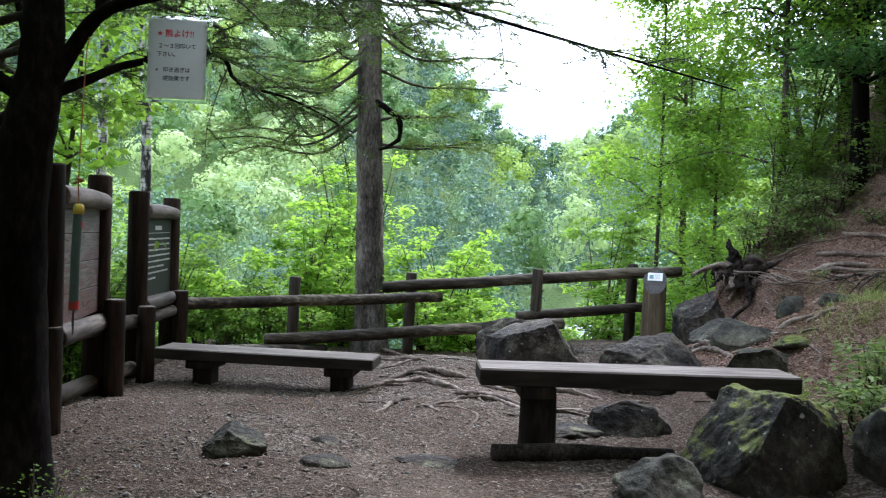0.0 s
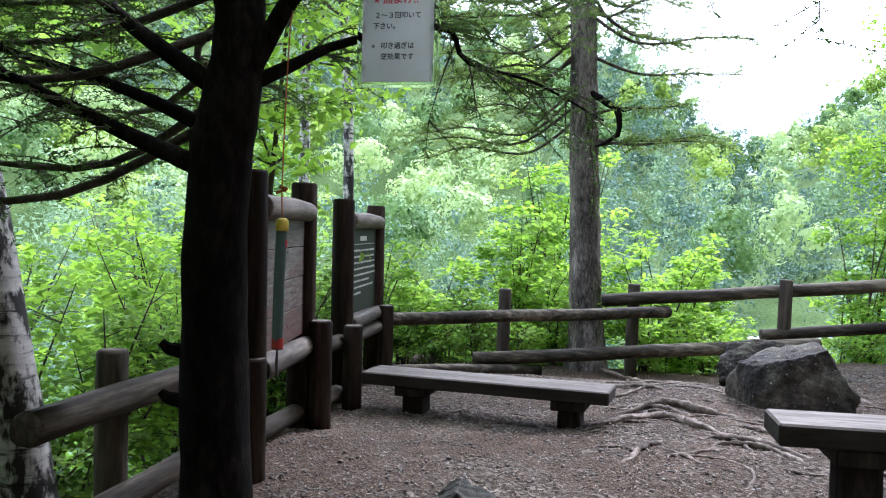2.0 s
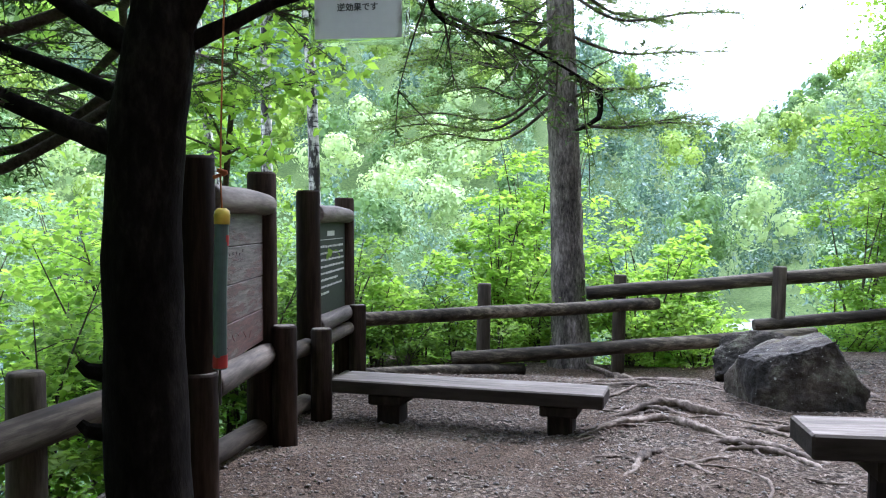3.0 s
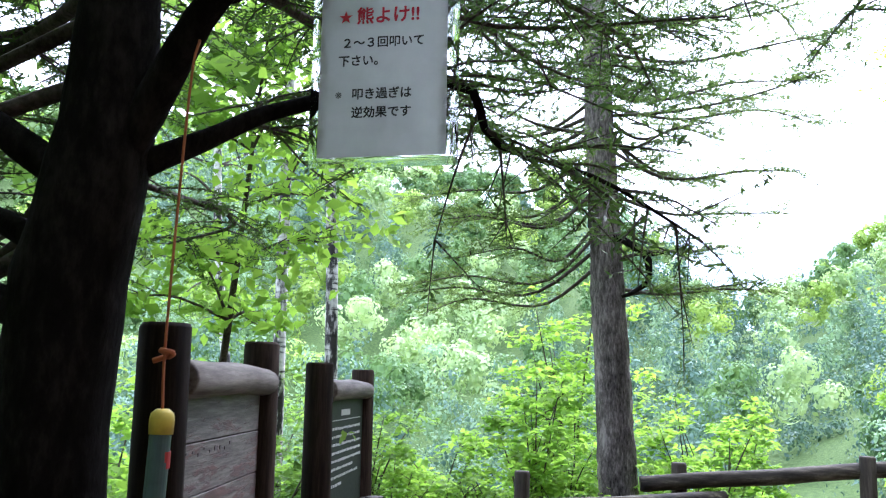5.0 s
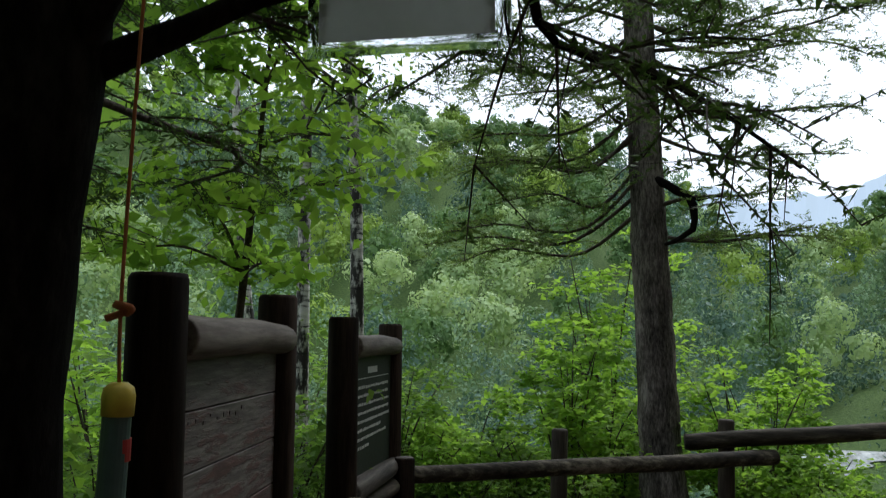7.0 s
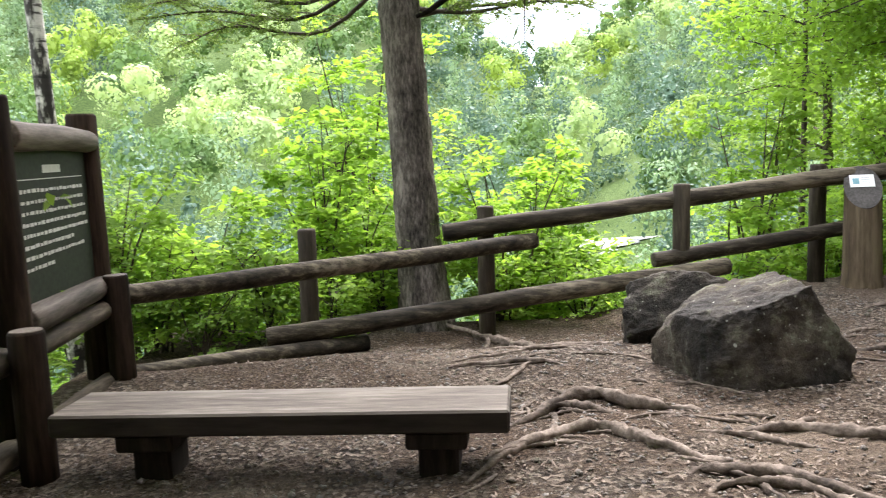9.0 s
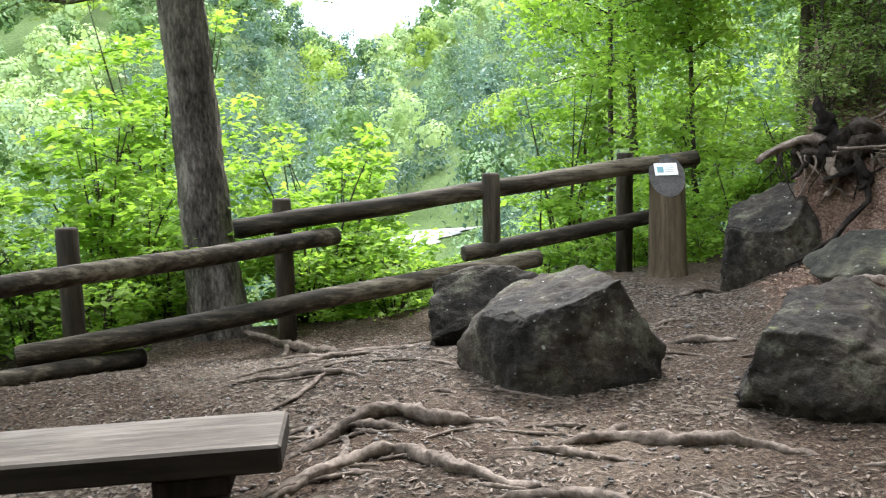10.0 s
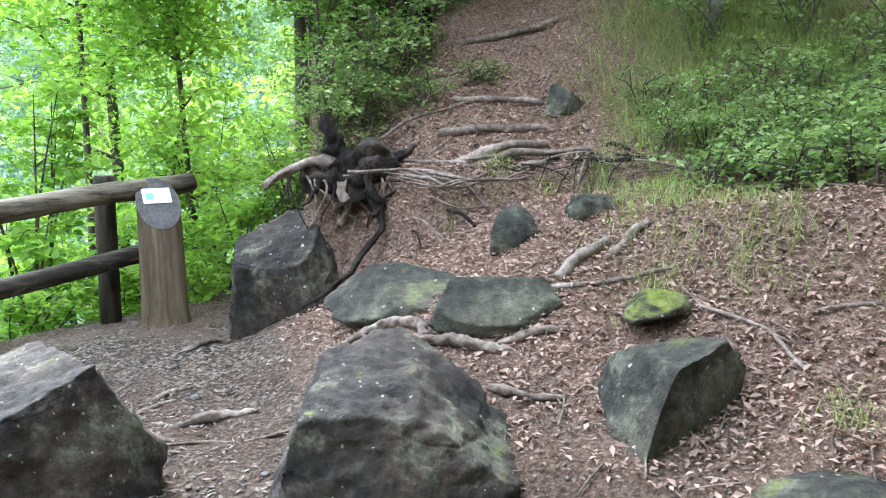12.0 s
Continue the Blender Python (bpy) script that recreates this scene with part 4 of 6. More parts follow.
# ---- the dark tree by the boards ----
def dark_tree():
    rg = np.random.default_rng(17)
    o = np.array([-2.23, 4.27, 0.0])
    t = thing("conifer_tree", -2.23, 4.27, 0, "dark conifer with bare low limbs beside the path", "tree")
    p = curve_through([(0.02, 0, -0.3), (0.01, 0, 0.0), (0, 0, 0.6), (-0.02, 0, 1.33), (0, 0, 1.94), (0.075, 0, 2.4), (0.093, 0, 2.85), (0.05, 0.05, 4.2), (0, 0.1, 6.0), (0, 0.1, 9)], 40)
    zs = [q[2] for q in p]
    rad = [np.interp(h, (-0.3, 0, 0.3, 1.3, 2.1, 2.4, 2.85, 4, 9), (0.3, 0.205, 0.175, 0.155, 0.15, 0.13, 0.108, 0.095, 0.045)) for h in zs]
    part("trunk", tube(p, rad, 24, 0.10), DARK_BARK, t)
    limbs = [
        ([(-2.2, 4.27, 2.05), (-2.09, 4.26, 2.35), (-1.988, 4.25, 2.516), (-1.851, 4.2, 2.688), (-1.696, 4.15, 2.79), (-1.486, 4.15, 2.853), (-1.208, 4.2, 2.93), (-0.96, 4.25, 2.955), (-0.059, 4.5, 3.0), (0.652, 4.8, 2.914), (1.447, 5.2, 2.813), (2.3, 5.7, 2.72)], 0.06),
        ([(-2.2, 4.28, 2.25), (-2.05, 4.32, 2.345), (-1.902, 4.4, 2.435), (-1.707, 4.5, 2.545), (-1.25, 4.7, 2.66), (-1.166, 4.9, 2.52), (-0.846, 5.2, 2.457), (-0.5, 5.6, 2.3)], 0.04),
        ([(-2.25, 4.22, 1.9), (-2.5, 4.15, 2.0), (-2.89, 4.06, 2.18), (-3.555, 3.8, 2.5), (-4.2, 3.6, 2.7)], 0.048),
        ([(-2.25, 4.24, 2.3), (-2.6, 4.15, 2.55), (-2.91, 4.06, 2.81), (-3.5, 3.9, 3.2)], 0.045),
        ([(-2.25, 4.3, 2.08), (-2.65, 4.35, 2.25), (-3.15, 4.42, 2.42), (-4.2, 4.7, 2.7), (-4.8, 4.8, 2.75)], 0.036),
        ([(-1.75, 4.18, 2.76), (-1.79, 4.25, 2.95), (-1.809, 4.3, 3.1), (-1.7, 4.4, 3.7)], 0.04),
        ([(-2.25, 4.35, 2.6), (-2.5, 4.6, 3.0), (-2.9, 5.0, 3.3)], 0.035),
        ([(-2.15, 4.2, 3.3), (-1.7, 3.8, 3.7), (-1.0, 3.2, 4.0), (-0.1, 2.6, 4.1)], 0.04),
    ]
    paths, tw = [], bmesh.new()

    def by_notice(q):
        return abs(q[0] + o[0] + 1.34) < 0.32 and abs(q[1] + o[1] - 4.15) < 0.32 and q[2] < 3.0

    for n, (pts, r) in enumerate(limbs):
        c = curve_through(pts, 26) - o
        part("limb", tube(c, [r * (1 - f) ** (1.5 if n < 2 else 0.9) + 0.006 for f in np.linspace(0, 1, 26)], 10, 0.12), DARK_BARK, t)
        start = 0.35 if n in (0, 1) else 0.4
        for k in range(30 if n in (0, 1) else 18):
            f = start + (1 - start) * rg.random()
            i = min(int(f * 25), 24)
            d = c[i + 1] - c[i]
            d /= np.linalg.norm(d)
            s = np.cross(d, (0, 0, 1.0))
            e = c[i] + s * (1 if k % 2 else -1) * rg.uniform(0.15, 0.5) + d * rg.uniform(0.1, 0.4) + np.array([0, 0, rg.uniform(-0.28, 0.1)])
            if by_notice(e) or by_notice((c[i] + e) / 2):
                continue
            q = curve_through([c[i], (c[i] + e) / 2 + (0, 0, 0.03), e], 6)
            add_tube(tw, q, np.linspace(0.007, 0.0025, 6), 4, cap=False)
            paths.append(q)
            for j in range(3):
                g = q[rg.integers(1, 6)]
                e2 = g + rg.normal(size=3) * np.array([0.13, 0.13, 0.07]) + (e - c[i]) * 0.3
                if by_notice(e2):
                    continue
                add_tube(tw, [g, e2], [0.004, 0.0015], 3, cap=False)
                paths.append(np.array([g, e2]))
    for h in (0.78, 1.02):
        part("stub", tube([(-0.12, -0.05, h), (-0.22, -0.08, h + 0.02), (-0.25, -0.09, h + 0.05)], [0.04, 0.03, 0.02], 8, 0.2), DARK_BARK, t)
    for k in range(26):
        h = 3.4 + 5.4 * k / 26
        conifer_limb(rg, tw, np.array([0.05, 0.05, h]), rg.uniform(0, 6.28), rg.uniform(1.6, 3.2) * (1.3 - h / 10), rg.uniform(-0.3, 0.2), 0.03, paths, 0.8)
    for az, ln, rise, h in ((0.2, 3.0, 0.0, 3.15), (0.55, 3.4, 0.1, 3.4), (-0.2, 2.8, 0.1, 3.3), (0.9, 3.2, 0.2, 3.5), (-0.6, 2.8, 0.1, 3.2), (0.4, 3.6, 0.2, 3.8), (1.2, 3.0, 0.25, 3.7), (-1.0, 2.6, 0.0, 3.0), (0.05, 3.4, 0.3, 4.1), (0.7, 3.6, 0.3, 4.3), (-1.4, 2.6, -0.2, 2.8), (-1.8, 2.4, -0.3, 2.6), (-0.8, 3.0, 0.3, 3.6), (-1.2, 3.0, 0.4, 3.9), (0.0, 3.2, 0.5, 4.6), (0.3, 3.4, 0.4, 5.0), (0.6, 3.2, 0.6, 5.2), (0.85, 4.2, 0.5, 3.3), (1.05, 4.4, 0.7, 3.5), (0.5, 4.2, 0.6, 3.4), (0.25, 4.0, 0.4, 3.3), (1.25, 4.0, 0.8, 3.6), (0.7, 4.4, 0.9, 3.9), (-1.1, 3.0, 0.0, 2.9), (-1.5, 3.0, 0.1, 3.1), (-0.9, 2.8, -0.2, 2.5), (-1.3, 2.8, -0.4, 2.3), (-0.7, 3.0, -0.1, 2.7), (-1.7, 2.8, -0.5, 2.2)):
        conifer_limb(rg, tw, np.array([0.07, 0.02, h]), az, ln, rise, 0.028, paths, 1.3)
    tagged(part("spray", tw, TWIG, t), kind="stuff")
    c, al = needle_sprays(rg, paths, 0.0125, 0.034)
    fast_mesh("needles", leaf_mesh(c, rg.uniform(0.03, 0.052, len(c)), 0.5, 0.0, 0.24, rg, al), NEEDLE, t)


dark_tree()


# ---- birches ----
def birch(x, y, base, tips, r0, r1, label):
    t = thing("birch_tree", x, y, base, label, "tree", "birches")
    c = curve_through([(px - x, py - y, pz - base) for px, py, pz in tips], 26)
    part("trunk", tube(c, np.linspace(r0, r1, 26), 18, 0.08), BIRCH, t)
    rg = np.random.default_rng(int(abs(x * 100)))
    pts = []
    for k in range(12):
        bm = bmesh.new()
        q = c[rg.integers(15, 26)]
        e = q + rg.normal(size=3) * np.array([0.8, 0.8, 0.3]) + (0, 0, 0.4)
        w = curve_through([q, (q + e) / 2 + (0, 0, 0.1), e], 7)
        add_tube(bm, w, np.linspace(r1 * 0.5, 0.004, 7), 4)
        pts += [w[i] + rg.normal(size=3) * 0.2 for i in (2, 3, 4, 5, 6, 6, 6)]
        part("limb", bm, TWIG, t)
    cc = sprays(rg, pts, 22, 0.22, 0.5)
    fast_mesh("crown", leaf_mesh(cc, rg.uniform(0.05, 0.085, len(cc)), 0.5, 0.2, 0.65, rg), GREEN, t)


birch(-3.9, 5.0, lie(-3.9, 5.0) - 0.1, [(-3.86, 5, -0.6), (-3.885, 5, -0.24), (-4.163, 5, 1.19), (-4.40, 5, 2.3), (-4.577, 5, 3.11), (-4.9, 5.1, 5.5), (-5.0, 5.2, 8)], 0.19, 0.08, "leaning birch with peeling white and black bark by the fence")
birch(-4.25, 11.3, lie(-4.25, 11.3) - 0.1, [(-4.1, 11.3, -1.6), (-4.18, 11.3, 1.0), (-4.23, 11.27, 3.23), (-4.35, 11.3, 5.0), (-4.4, 11.3, 8)], 0.085, 0.05, "slim white birch beyond the notice boards")
birch(-5.0, 11.6, lie(-5.0, 11.6) - 0.1, [(-4.95, 11.6, -2), (-4.97, 11.6, 1.0), (-4.99, 11.6, 3.3), (-5.0, 11.6, 5.5), (-5.05, 11.7, 8.5)], 0.09, 0.05, "slim white birch beyond the notice boards")
birch(-6.6, 13.2, lie(-6.6, 13.2) - 0.1, [(-6.2, 13.2, -3), (-6.4, 13.2, 1.0), (-6.75, 13.2, 3.8), (-7.0, 13.2, 8)], 0.08, 0.05, "slim white birch beyond the notice boards")


# ---- bushes and trees round the clearing ----
def surroundings():
    rg = np.random.default_rng(31)
    n = 0
    # along the valley edge beyond the fence
    for x, y, h, w, mat_, size in (
        (-3.2, 12.6, 1.5, 0.9, MAPLE, 0.13), (-2.2, 13.4, 2.9, 0.9, MAPLE, 0.14), (-3.2, 14.6, 2.4, 1.2, MAPLE, 0.14), (-1.7, 14.4, 3.1, 1.0, MAPLE, 0.14),
        (-0.2, 13.3, 2.3, 0.9, MAPLE, 0.13), (0.5, 13.6, 1.7, 0.9, MAPLE, 0.12), (0.15, 14.3, 3.0, 0.75, MAPLE, 0.14), (1.2, 13.5, 0.75, 0.8, GREEN, 0.1), (2.0, 13.5, 0.7, 0.7, GREEN, 0.1),
        (2.75, 13.9, 3.0, 0.8, MAPLE, 0.12), (4.3, 14.4, 2.0, 1.0, MAPLE, 0.13), (-3.9, 11.6, 2.0, 0.8, GREEN, 0.11), (-4.4, 13.2, 2.2, 1.1, GREEN, 0.12), (-1.2, 13.2, 1.1, 0.8, GREEN, 0.1),
        (-4.2, 9.4, 2.0, 0.8, GREEN, 0.11), (-4.3, 7.7, 2.0, 0.9, GREEN, 0.1), (-4.4, 6.3, 2.2, 0.9, MAPLE, 0.1), (-5.3, 8.6, 3.3, 1.3, MAPLE, 0.13), (-5.6, 6.6, 3.2, 1.3, MAPLE, 0.12),
        (-4.6, 4.4, 1.9, 0.8, GREEN, 0.1), (-5.5, 4.6, 3.0, 1.2, MAPLE, 0.12), (-5.0, 3.2, 2.6, 1.0, GREEN, 0.1), (-6.4, 5.6, 4.0, 1.5, MAPLE, 0.14), (-6.2, 10.2, 4.0, 1.5, MAPLE, 0.14), (-7.6, 8.0, 5.2, 1.8, MAPLE, 0.15), (-5.9, 12.4, 4.2, 1.5, GREEN, 0.13),
        (-7.4, 11.5, 5.6, 1.8, MAPLE, 0.15), (-4.3, 15.4, 3.2, 1.3, GREEN, 0.14), (0.6, 15.4, 2.4, 0.8, GREEN, 0.13), (5.4, 15.4, 3.4, 1.4, MAPLE, 0.14),
        (-1.9, 15.6, 6.0, 1.3, MAPLE, 0.14), (-3.6, 16.5, 3.6, 1.3, GREEN, 0.14), (0.1, 16.2, 4.6, 0.9, MAPLE, 0.14), (-5.4, 14.2, 2.8, 1.3, MAPLE, 0.13), (3.6, 15.0, 2.6, 1.0, MAPLE, 0.13), (4.4, 13.1, 1.1, 0.8, MAPLE, 0.1),
        (5.0, 12.9, 1.5, 0.9, MAPLE, 0.1), (5.6, 13.2, 1.8, 1.0, MAPLE, 0.09), (6.0, 13.6, 3.2, 1.1, GREEN, 0.08), (6.8, 14.2, 3.2, 1.2, GREEN, 0.08), (4.0, 13.6, 1.3, 0.8, MAPLE, 0.1), (7.6, 14.6, 3.4, 1.2, GREEN, 0.08), (8.3, 14.2, 3.0, 1.2, GREEN, 0.08), (9.0, 14.8, 3.2, 1.3, GREEN, 0.09), (8.6, 13.2, 2.0, 1.0, GREEN, 0.08), (9.8, 13.8, 3.0, 1.2, GREEN, 0.09), (10.4, 12.6, 2.4, 1.2, GREEN, 0.09), (3.6, 13.4, 0.9, 0.6, MAPLE, 0.09), (1.9, 14.6, 1.7, 0.8, MAPLE, 0.12), (1.2, 15.2, 2.0, 0.9, MAPLE, 0.12), (2.6, 15.2, 2.2, 0.9, MAPLE, 0.12), (1.6, 13.0, 0.6, 0.6, MAPLE, 0.09), (2.5, 13.3, 0.8, 0.6, MAPLE, 0.09), (0.6, 12.9, 0.7, 0.6, MAPLE, 0.09), (-2.6, 12.2, 1.1, 0.7, GREEN, 0.1), (-1.6, 12.9, 1.4, 0.7, MAPLE, 0.11), (-3.6, 11.9, 1.3, 0.7, MAPLE, 0.1), (-3.1, 11.5, 0.8, 0.5, GREEN, 0.08), (-2.0, 12.1, 0.8, 0.6, MAPLE, 0.09), (-0.3, 12.9, 0.9, 0.6, MAPLE, 0.09),
        (-4.0, 6.9, 1.6, 0.7, GREEN, 0.09), (-4.0, 8.6, 1.5, 0.7, GREEN, 0.09), (-4.1, 10.4, 1.5, 0.7, GREEN, 0.09), (-4.2, 5.6, 1.3, 0.6, GREEN, 0.08),
    ):
        n += 1
        bright = mat_ is MAPLE
        shrub("bush", x, y, h, w, int(520 + 900 * h), size * 0.85, mat_, "leafy %s bush on the slope below the fence" % ("bright green" if bright else "green"), 100 + n, 6 + int(h), bare=0.2)
    # the leafy tree masses above the plaque post
    for k, (x, y, h, r, low, w, leaves, mat_) in enumerate((
        (3.9, 15.3, 9.5, 0.055, 0.28, 1.6, 12000, MAPLE), (5.4, 13.3, 7.5, 0.085, 0.32, 2.0, 15000, MAPLE), (7.0, 14.6, 9.0, 0.15, 0.12, 2.4, 15000, GREEN), (4.9, 14.9, 6.5, 0.05, 0.3, 1.7, 9000, MAPLE),
        (6.3, 12.5, 7.5, 0.15, 0.26, 2.2, 19000, DEEP), (8.0, 13.2, 8.5, 0.16, 0.15, 2.4, 17000, DEEP), (9.5, 12.0, 8.5, 0.15, 0.2, 2.3, 9000, DEEP), (9.0, 16.5, 9.5, 0.15, 0.1, 2.6, 10000, MAPLE), (4.6, 16.2, 9.5, 0.1, 0.32, 1.8, 7500, GREEN))):
        leaf_tree("broadleaf_tree", x, y, h, r, low, w, leaves, 0.095, mat_, DARK_BARK if mat_ is DEEP else TWIG, "leafy green tree on the edge of the bank", 200 + k, limbs=22)
    # the forked sapling behind the boards
    leaf_tree("sapling_tree", -4.0, 8.1, 5.4, 0.05, 0.55, 1.1, 2200, 0.13, MAPLE, TWIG, "slim forked sapling with broad leaves behind the boards", 231, lean=(0.5, 0))
    # unseen trees added round and behind to keep sky light off the clearing
    for k, (x, y, h, w) in enumerate(((-5.2, 0.2, 10, 3.6), (4.7, 2.6, 10, 4.2), (-2.4, -3.2, 10, 4.4), (2.4, -3.2, 10, 4.4), (7.5, 5.8, 11, 3.4), (9.5, 9.5, 11, 3.2), (-7, -4, 12, 4.0), (8.0, -1, 12, 4.0), (0, -7, 11, 4.4), (4, -8, 12, 4.4), (-4.5, -8, 12, 4.4), (6.6, 2.2, 10, 3.6), (-8.5, 1.5, 11, 3.6), (5.7, 5.0, 11, 4.8), (-5.9, 3.4, 14, 4.4), (-4.0, 0.6, 10, 3.2))):
        rear = y < -1.5
        leaf_tree("shade_tree", x, y, h, 0.17, 0.2 if rear else 0.45, w, 11000 if rear else 6500, 0.4, GREEN, DARK_BARK, "tall leafy tree out of view, added to shade the clearing", 260 + k, limbs=24, group="trees round the clearing")


surroundings()


# ---- wooded hills ----
def far_woods():
    rg = np.random.default_rng(51)
    found = {k: ([], [], [], []) for k in HAZED_WOODS}
    placed = []
    for _ in range(9000):
        az = rg.uniform(-50, 34)
        r = 24 + 195 * rg.random() ** 0.62
        x, y = r * math.sin(math.radians(az)), r * math.cos(math.radians(az))
        gap = 3.6 < az < 9.6 and r < 62
        if gap and (r > 46 or rg.random() < 0.3):
            continue
        room = 2.6 if r < 40 else 3.4 + 0.014 * r
        if any(abs(x - a) < room and abs(y - b) < room for a, b in placed):
            continue
        placed.append((x, y))
        z = lie(x, y)
        stand = noise.noise(Vector((x * 0.03, y * 0.03, 0.5)))
        if stand > 0.12 or (-5 < az < 9 and rg.random() < 0.55):
            kind = "spruce" if rg.random() < 0.6 else "larch"
        else:
            kind = rg.choice(["birch", "maple", "oak"], p=[0.3, 0.22, 0.48])
        conifer = kind in ("spruce", "larch")
        h = (rg.uniform(7, 12) if r > 40 else rg.uniform(4.0, 6.0)) * (1.15 if conifer else 0.9)
        if gap:
            h, kind, conifer = rg.uniform(1.6, 2.8), "maple", False
        n = int(np.interp(r, (24, 70, 200), (1500, 1000, 420)))
        size = np.interp(r, (24, 70, 200), (0.15, 0.3, 0.62))
        if conifer:
            # level boughs of needles heaped into a cone
            k, wide = rg.integers(34, 46), rg.uniform(0.2, 0.29)
            rise = 1 - np.sqrt(rg.random(k))
            a = np.arange(k) * 2.4 + rg.normal(size=k) * 0.3
            out = (1 - rise) * h * wide * rg.uniform(0.6, 1.0, k)
            cl = np.stack([x + out * np.cos(a), y + out * np.sin(a), z + h * (0.1 + 0.86 * rise) - 0.3 * out], 1)
            br = h * (0.05 + 0.075 * (1 - rise))
            flat = np.array([1, 1, 0.5])
        else:
            # lobes of leaves heaped into a rounded crown
            k = rg.integers(9, 16)
            u = rg.normal(size=(k, 3))
            u[:, 2] = np.abs(u[:, 2]) - 0.45
            u /= np.linalg.norm(u, axis=1)[:, None]
            cl = u * np.array([0.27, 0.27, 0.34]) * h * rg.uniform(0.55, 1.0, (k, 1)) + np.array([x, y, z + h * 0.58])
            br = h * rg.uniform(0.1, 0.18, k)
            flat = np.array([1, 1, 0.8])
        w = rg.choice(k, n, p=br / br.sum())
        nr = rg.normal(size=(n, 3))
        nr[:, 2] += 0.3
        nr /= np.linalg.norm(nr, axis=1)[:, None]
        c = cl[w] + nr * br[w][:, None] * flat * rg.uniform(0.82, 1.05, (n, 1))
        al = rg.normal(size=(n, 3)) + np.array([0, 0, -0.8])
        # the shaded heart of the crown
        m = n // 6
        heart = np.array([x, y, 0]) + (c[:m] - np.array([x, y, 0])) * np.array([0.74, 0.74, 1]) - np.array([0, 0, 0.03 * h])
        g = found[kind]
        g[0].append(np.vstack([c, heart]))
        g[1].append(size * rg.uniform(0.7, 1.25, n + m) * np.concatenate([np.ones(n), np.full(m, 1.7 if conifer else 2.3)]))
        g[2].append(np.vstack([nr, nr[:m]]))
        g[3].append(np.vstack([al, al[:m]]))
    words = {"birch": "pale green birch woods on the far hillside", "maple": "yellow-green maple woods on the far hillside", "oak": "deep green oak woods on the far hillside",
             "larch": "soft green larches on the far hillside", "spruce": "dark blue-green spruces on the far hillside"}
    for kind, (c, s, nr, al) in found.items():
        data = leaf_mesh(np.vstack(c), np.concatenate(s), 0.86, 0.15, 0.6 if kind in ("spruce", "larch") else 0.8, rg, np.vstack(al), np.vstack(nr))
        tagged(fast_mesh("far_woods", data, HAZED_WOODS[kind]), words[kind], "woods", kind="stuff")


far_woods()
river()


# ---- distant mountain, its mist painted as pale colour and glow ----
def mountain():
    m, n, b = shader("haze_glow_mountain")
    # pale blue base and faint emission stand in for misty air
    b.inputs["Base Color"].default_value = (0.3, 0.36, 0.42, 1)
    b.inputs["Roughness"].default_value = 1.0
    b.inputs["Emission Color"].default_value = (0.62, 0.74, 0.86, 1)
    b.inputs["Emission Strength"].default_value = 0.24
    v, f = [], []
    for k in range(60):
        az = math.radians(-8 + 40 * k / 59)
        r = 900
        top = r * math.tan(math.radians(10.2 + 1.2 * math.sin(k * 0.17 + 1) + 0.35 * math.sin(k * 0.9) + 0.15 * math.sin(k * 2.3)))
        for z, rr in ((0, r - 250), (top * 0.55, r - 90), (top, r), (0, r + 150)):
            v.append((rr * math.sin(az), rr * math.cos(az), z))
        if k:
            a, c = 4 * (k - 1), 4 * k
            f += [(a + i, c + i, c + i + 1, a + i + 1) for i in range(3)]
    tagged(part("backdrop", (v, [], f), m), "far mountain ridge with mist painted as pale blue glow", "mountain", kind="structure")


mountain()


# ---- the notice in its clear sleeve ----
def lettering(body, size, at, material, parent, bold=0.0):
    cu = bpy.data.curves.new("lettering", "FONT")
    cu.body, cu.size, cu.extrude = body, size, 0.0003
    cu.resolution_u = 3
    ob = new("lettering", cu)
    me = bpy.data.meshes.new_from_object(ob.evaluated_get(bpy.context.evaluated_depsgraph_get()))
    bpy.data.objects.remove(ob)
    bm = bmesh.new()
    bm.from_mesh(me)
    for k, (dx, dy) in enumerate(((bold, 0), (0, bold), (bold, bold))):
        if bold:
            bm.from_mesh(me)
            bmesh.ops.translate(bm, vec=(dx, dy, 0.0002 * (k + 1)), verts=bm.verts[-len(me.vertices):])
    bm.to_mesh(me)
    bm.free()
    me.materials.clear()
    me.materials.append(material)
    ob = new("lettering", me)
    ob.parent = parent
    ob.matrix_local = pose(at[0], at[1], at[2], 90)
    return ob


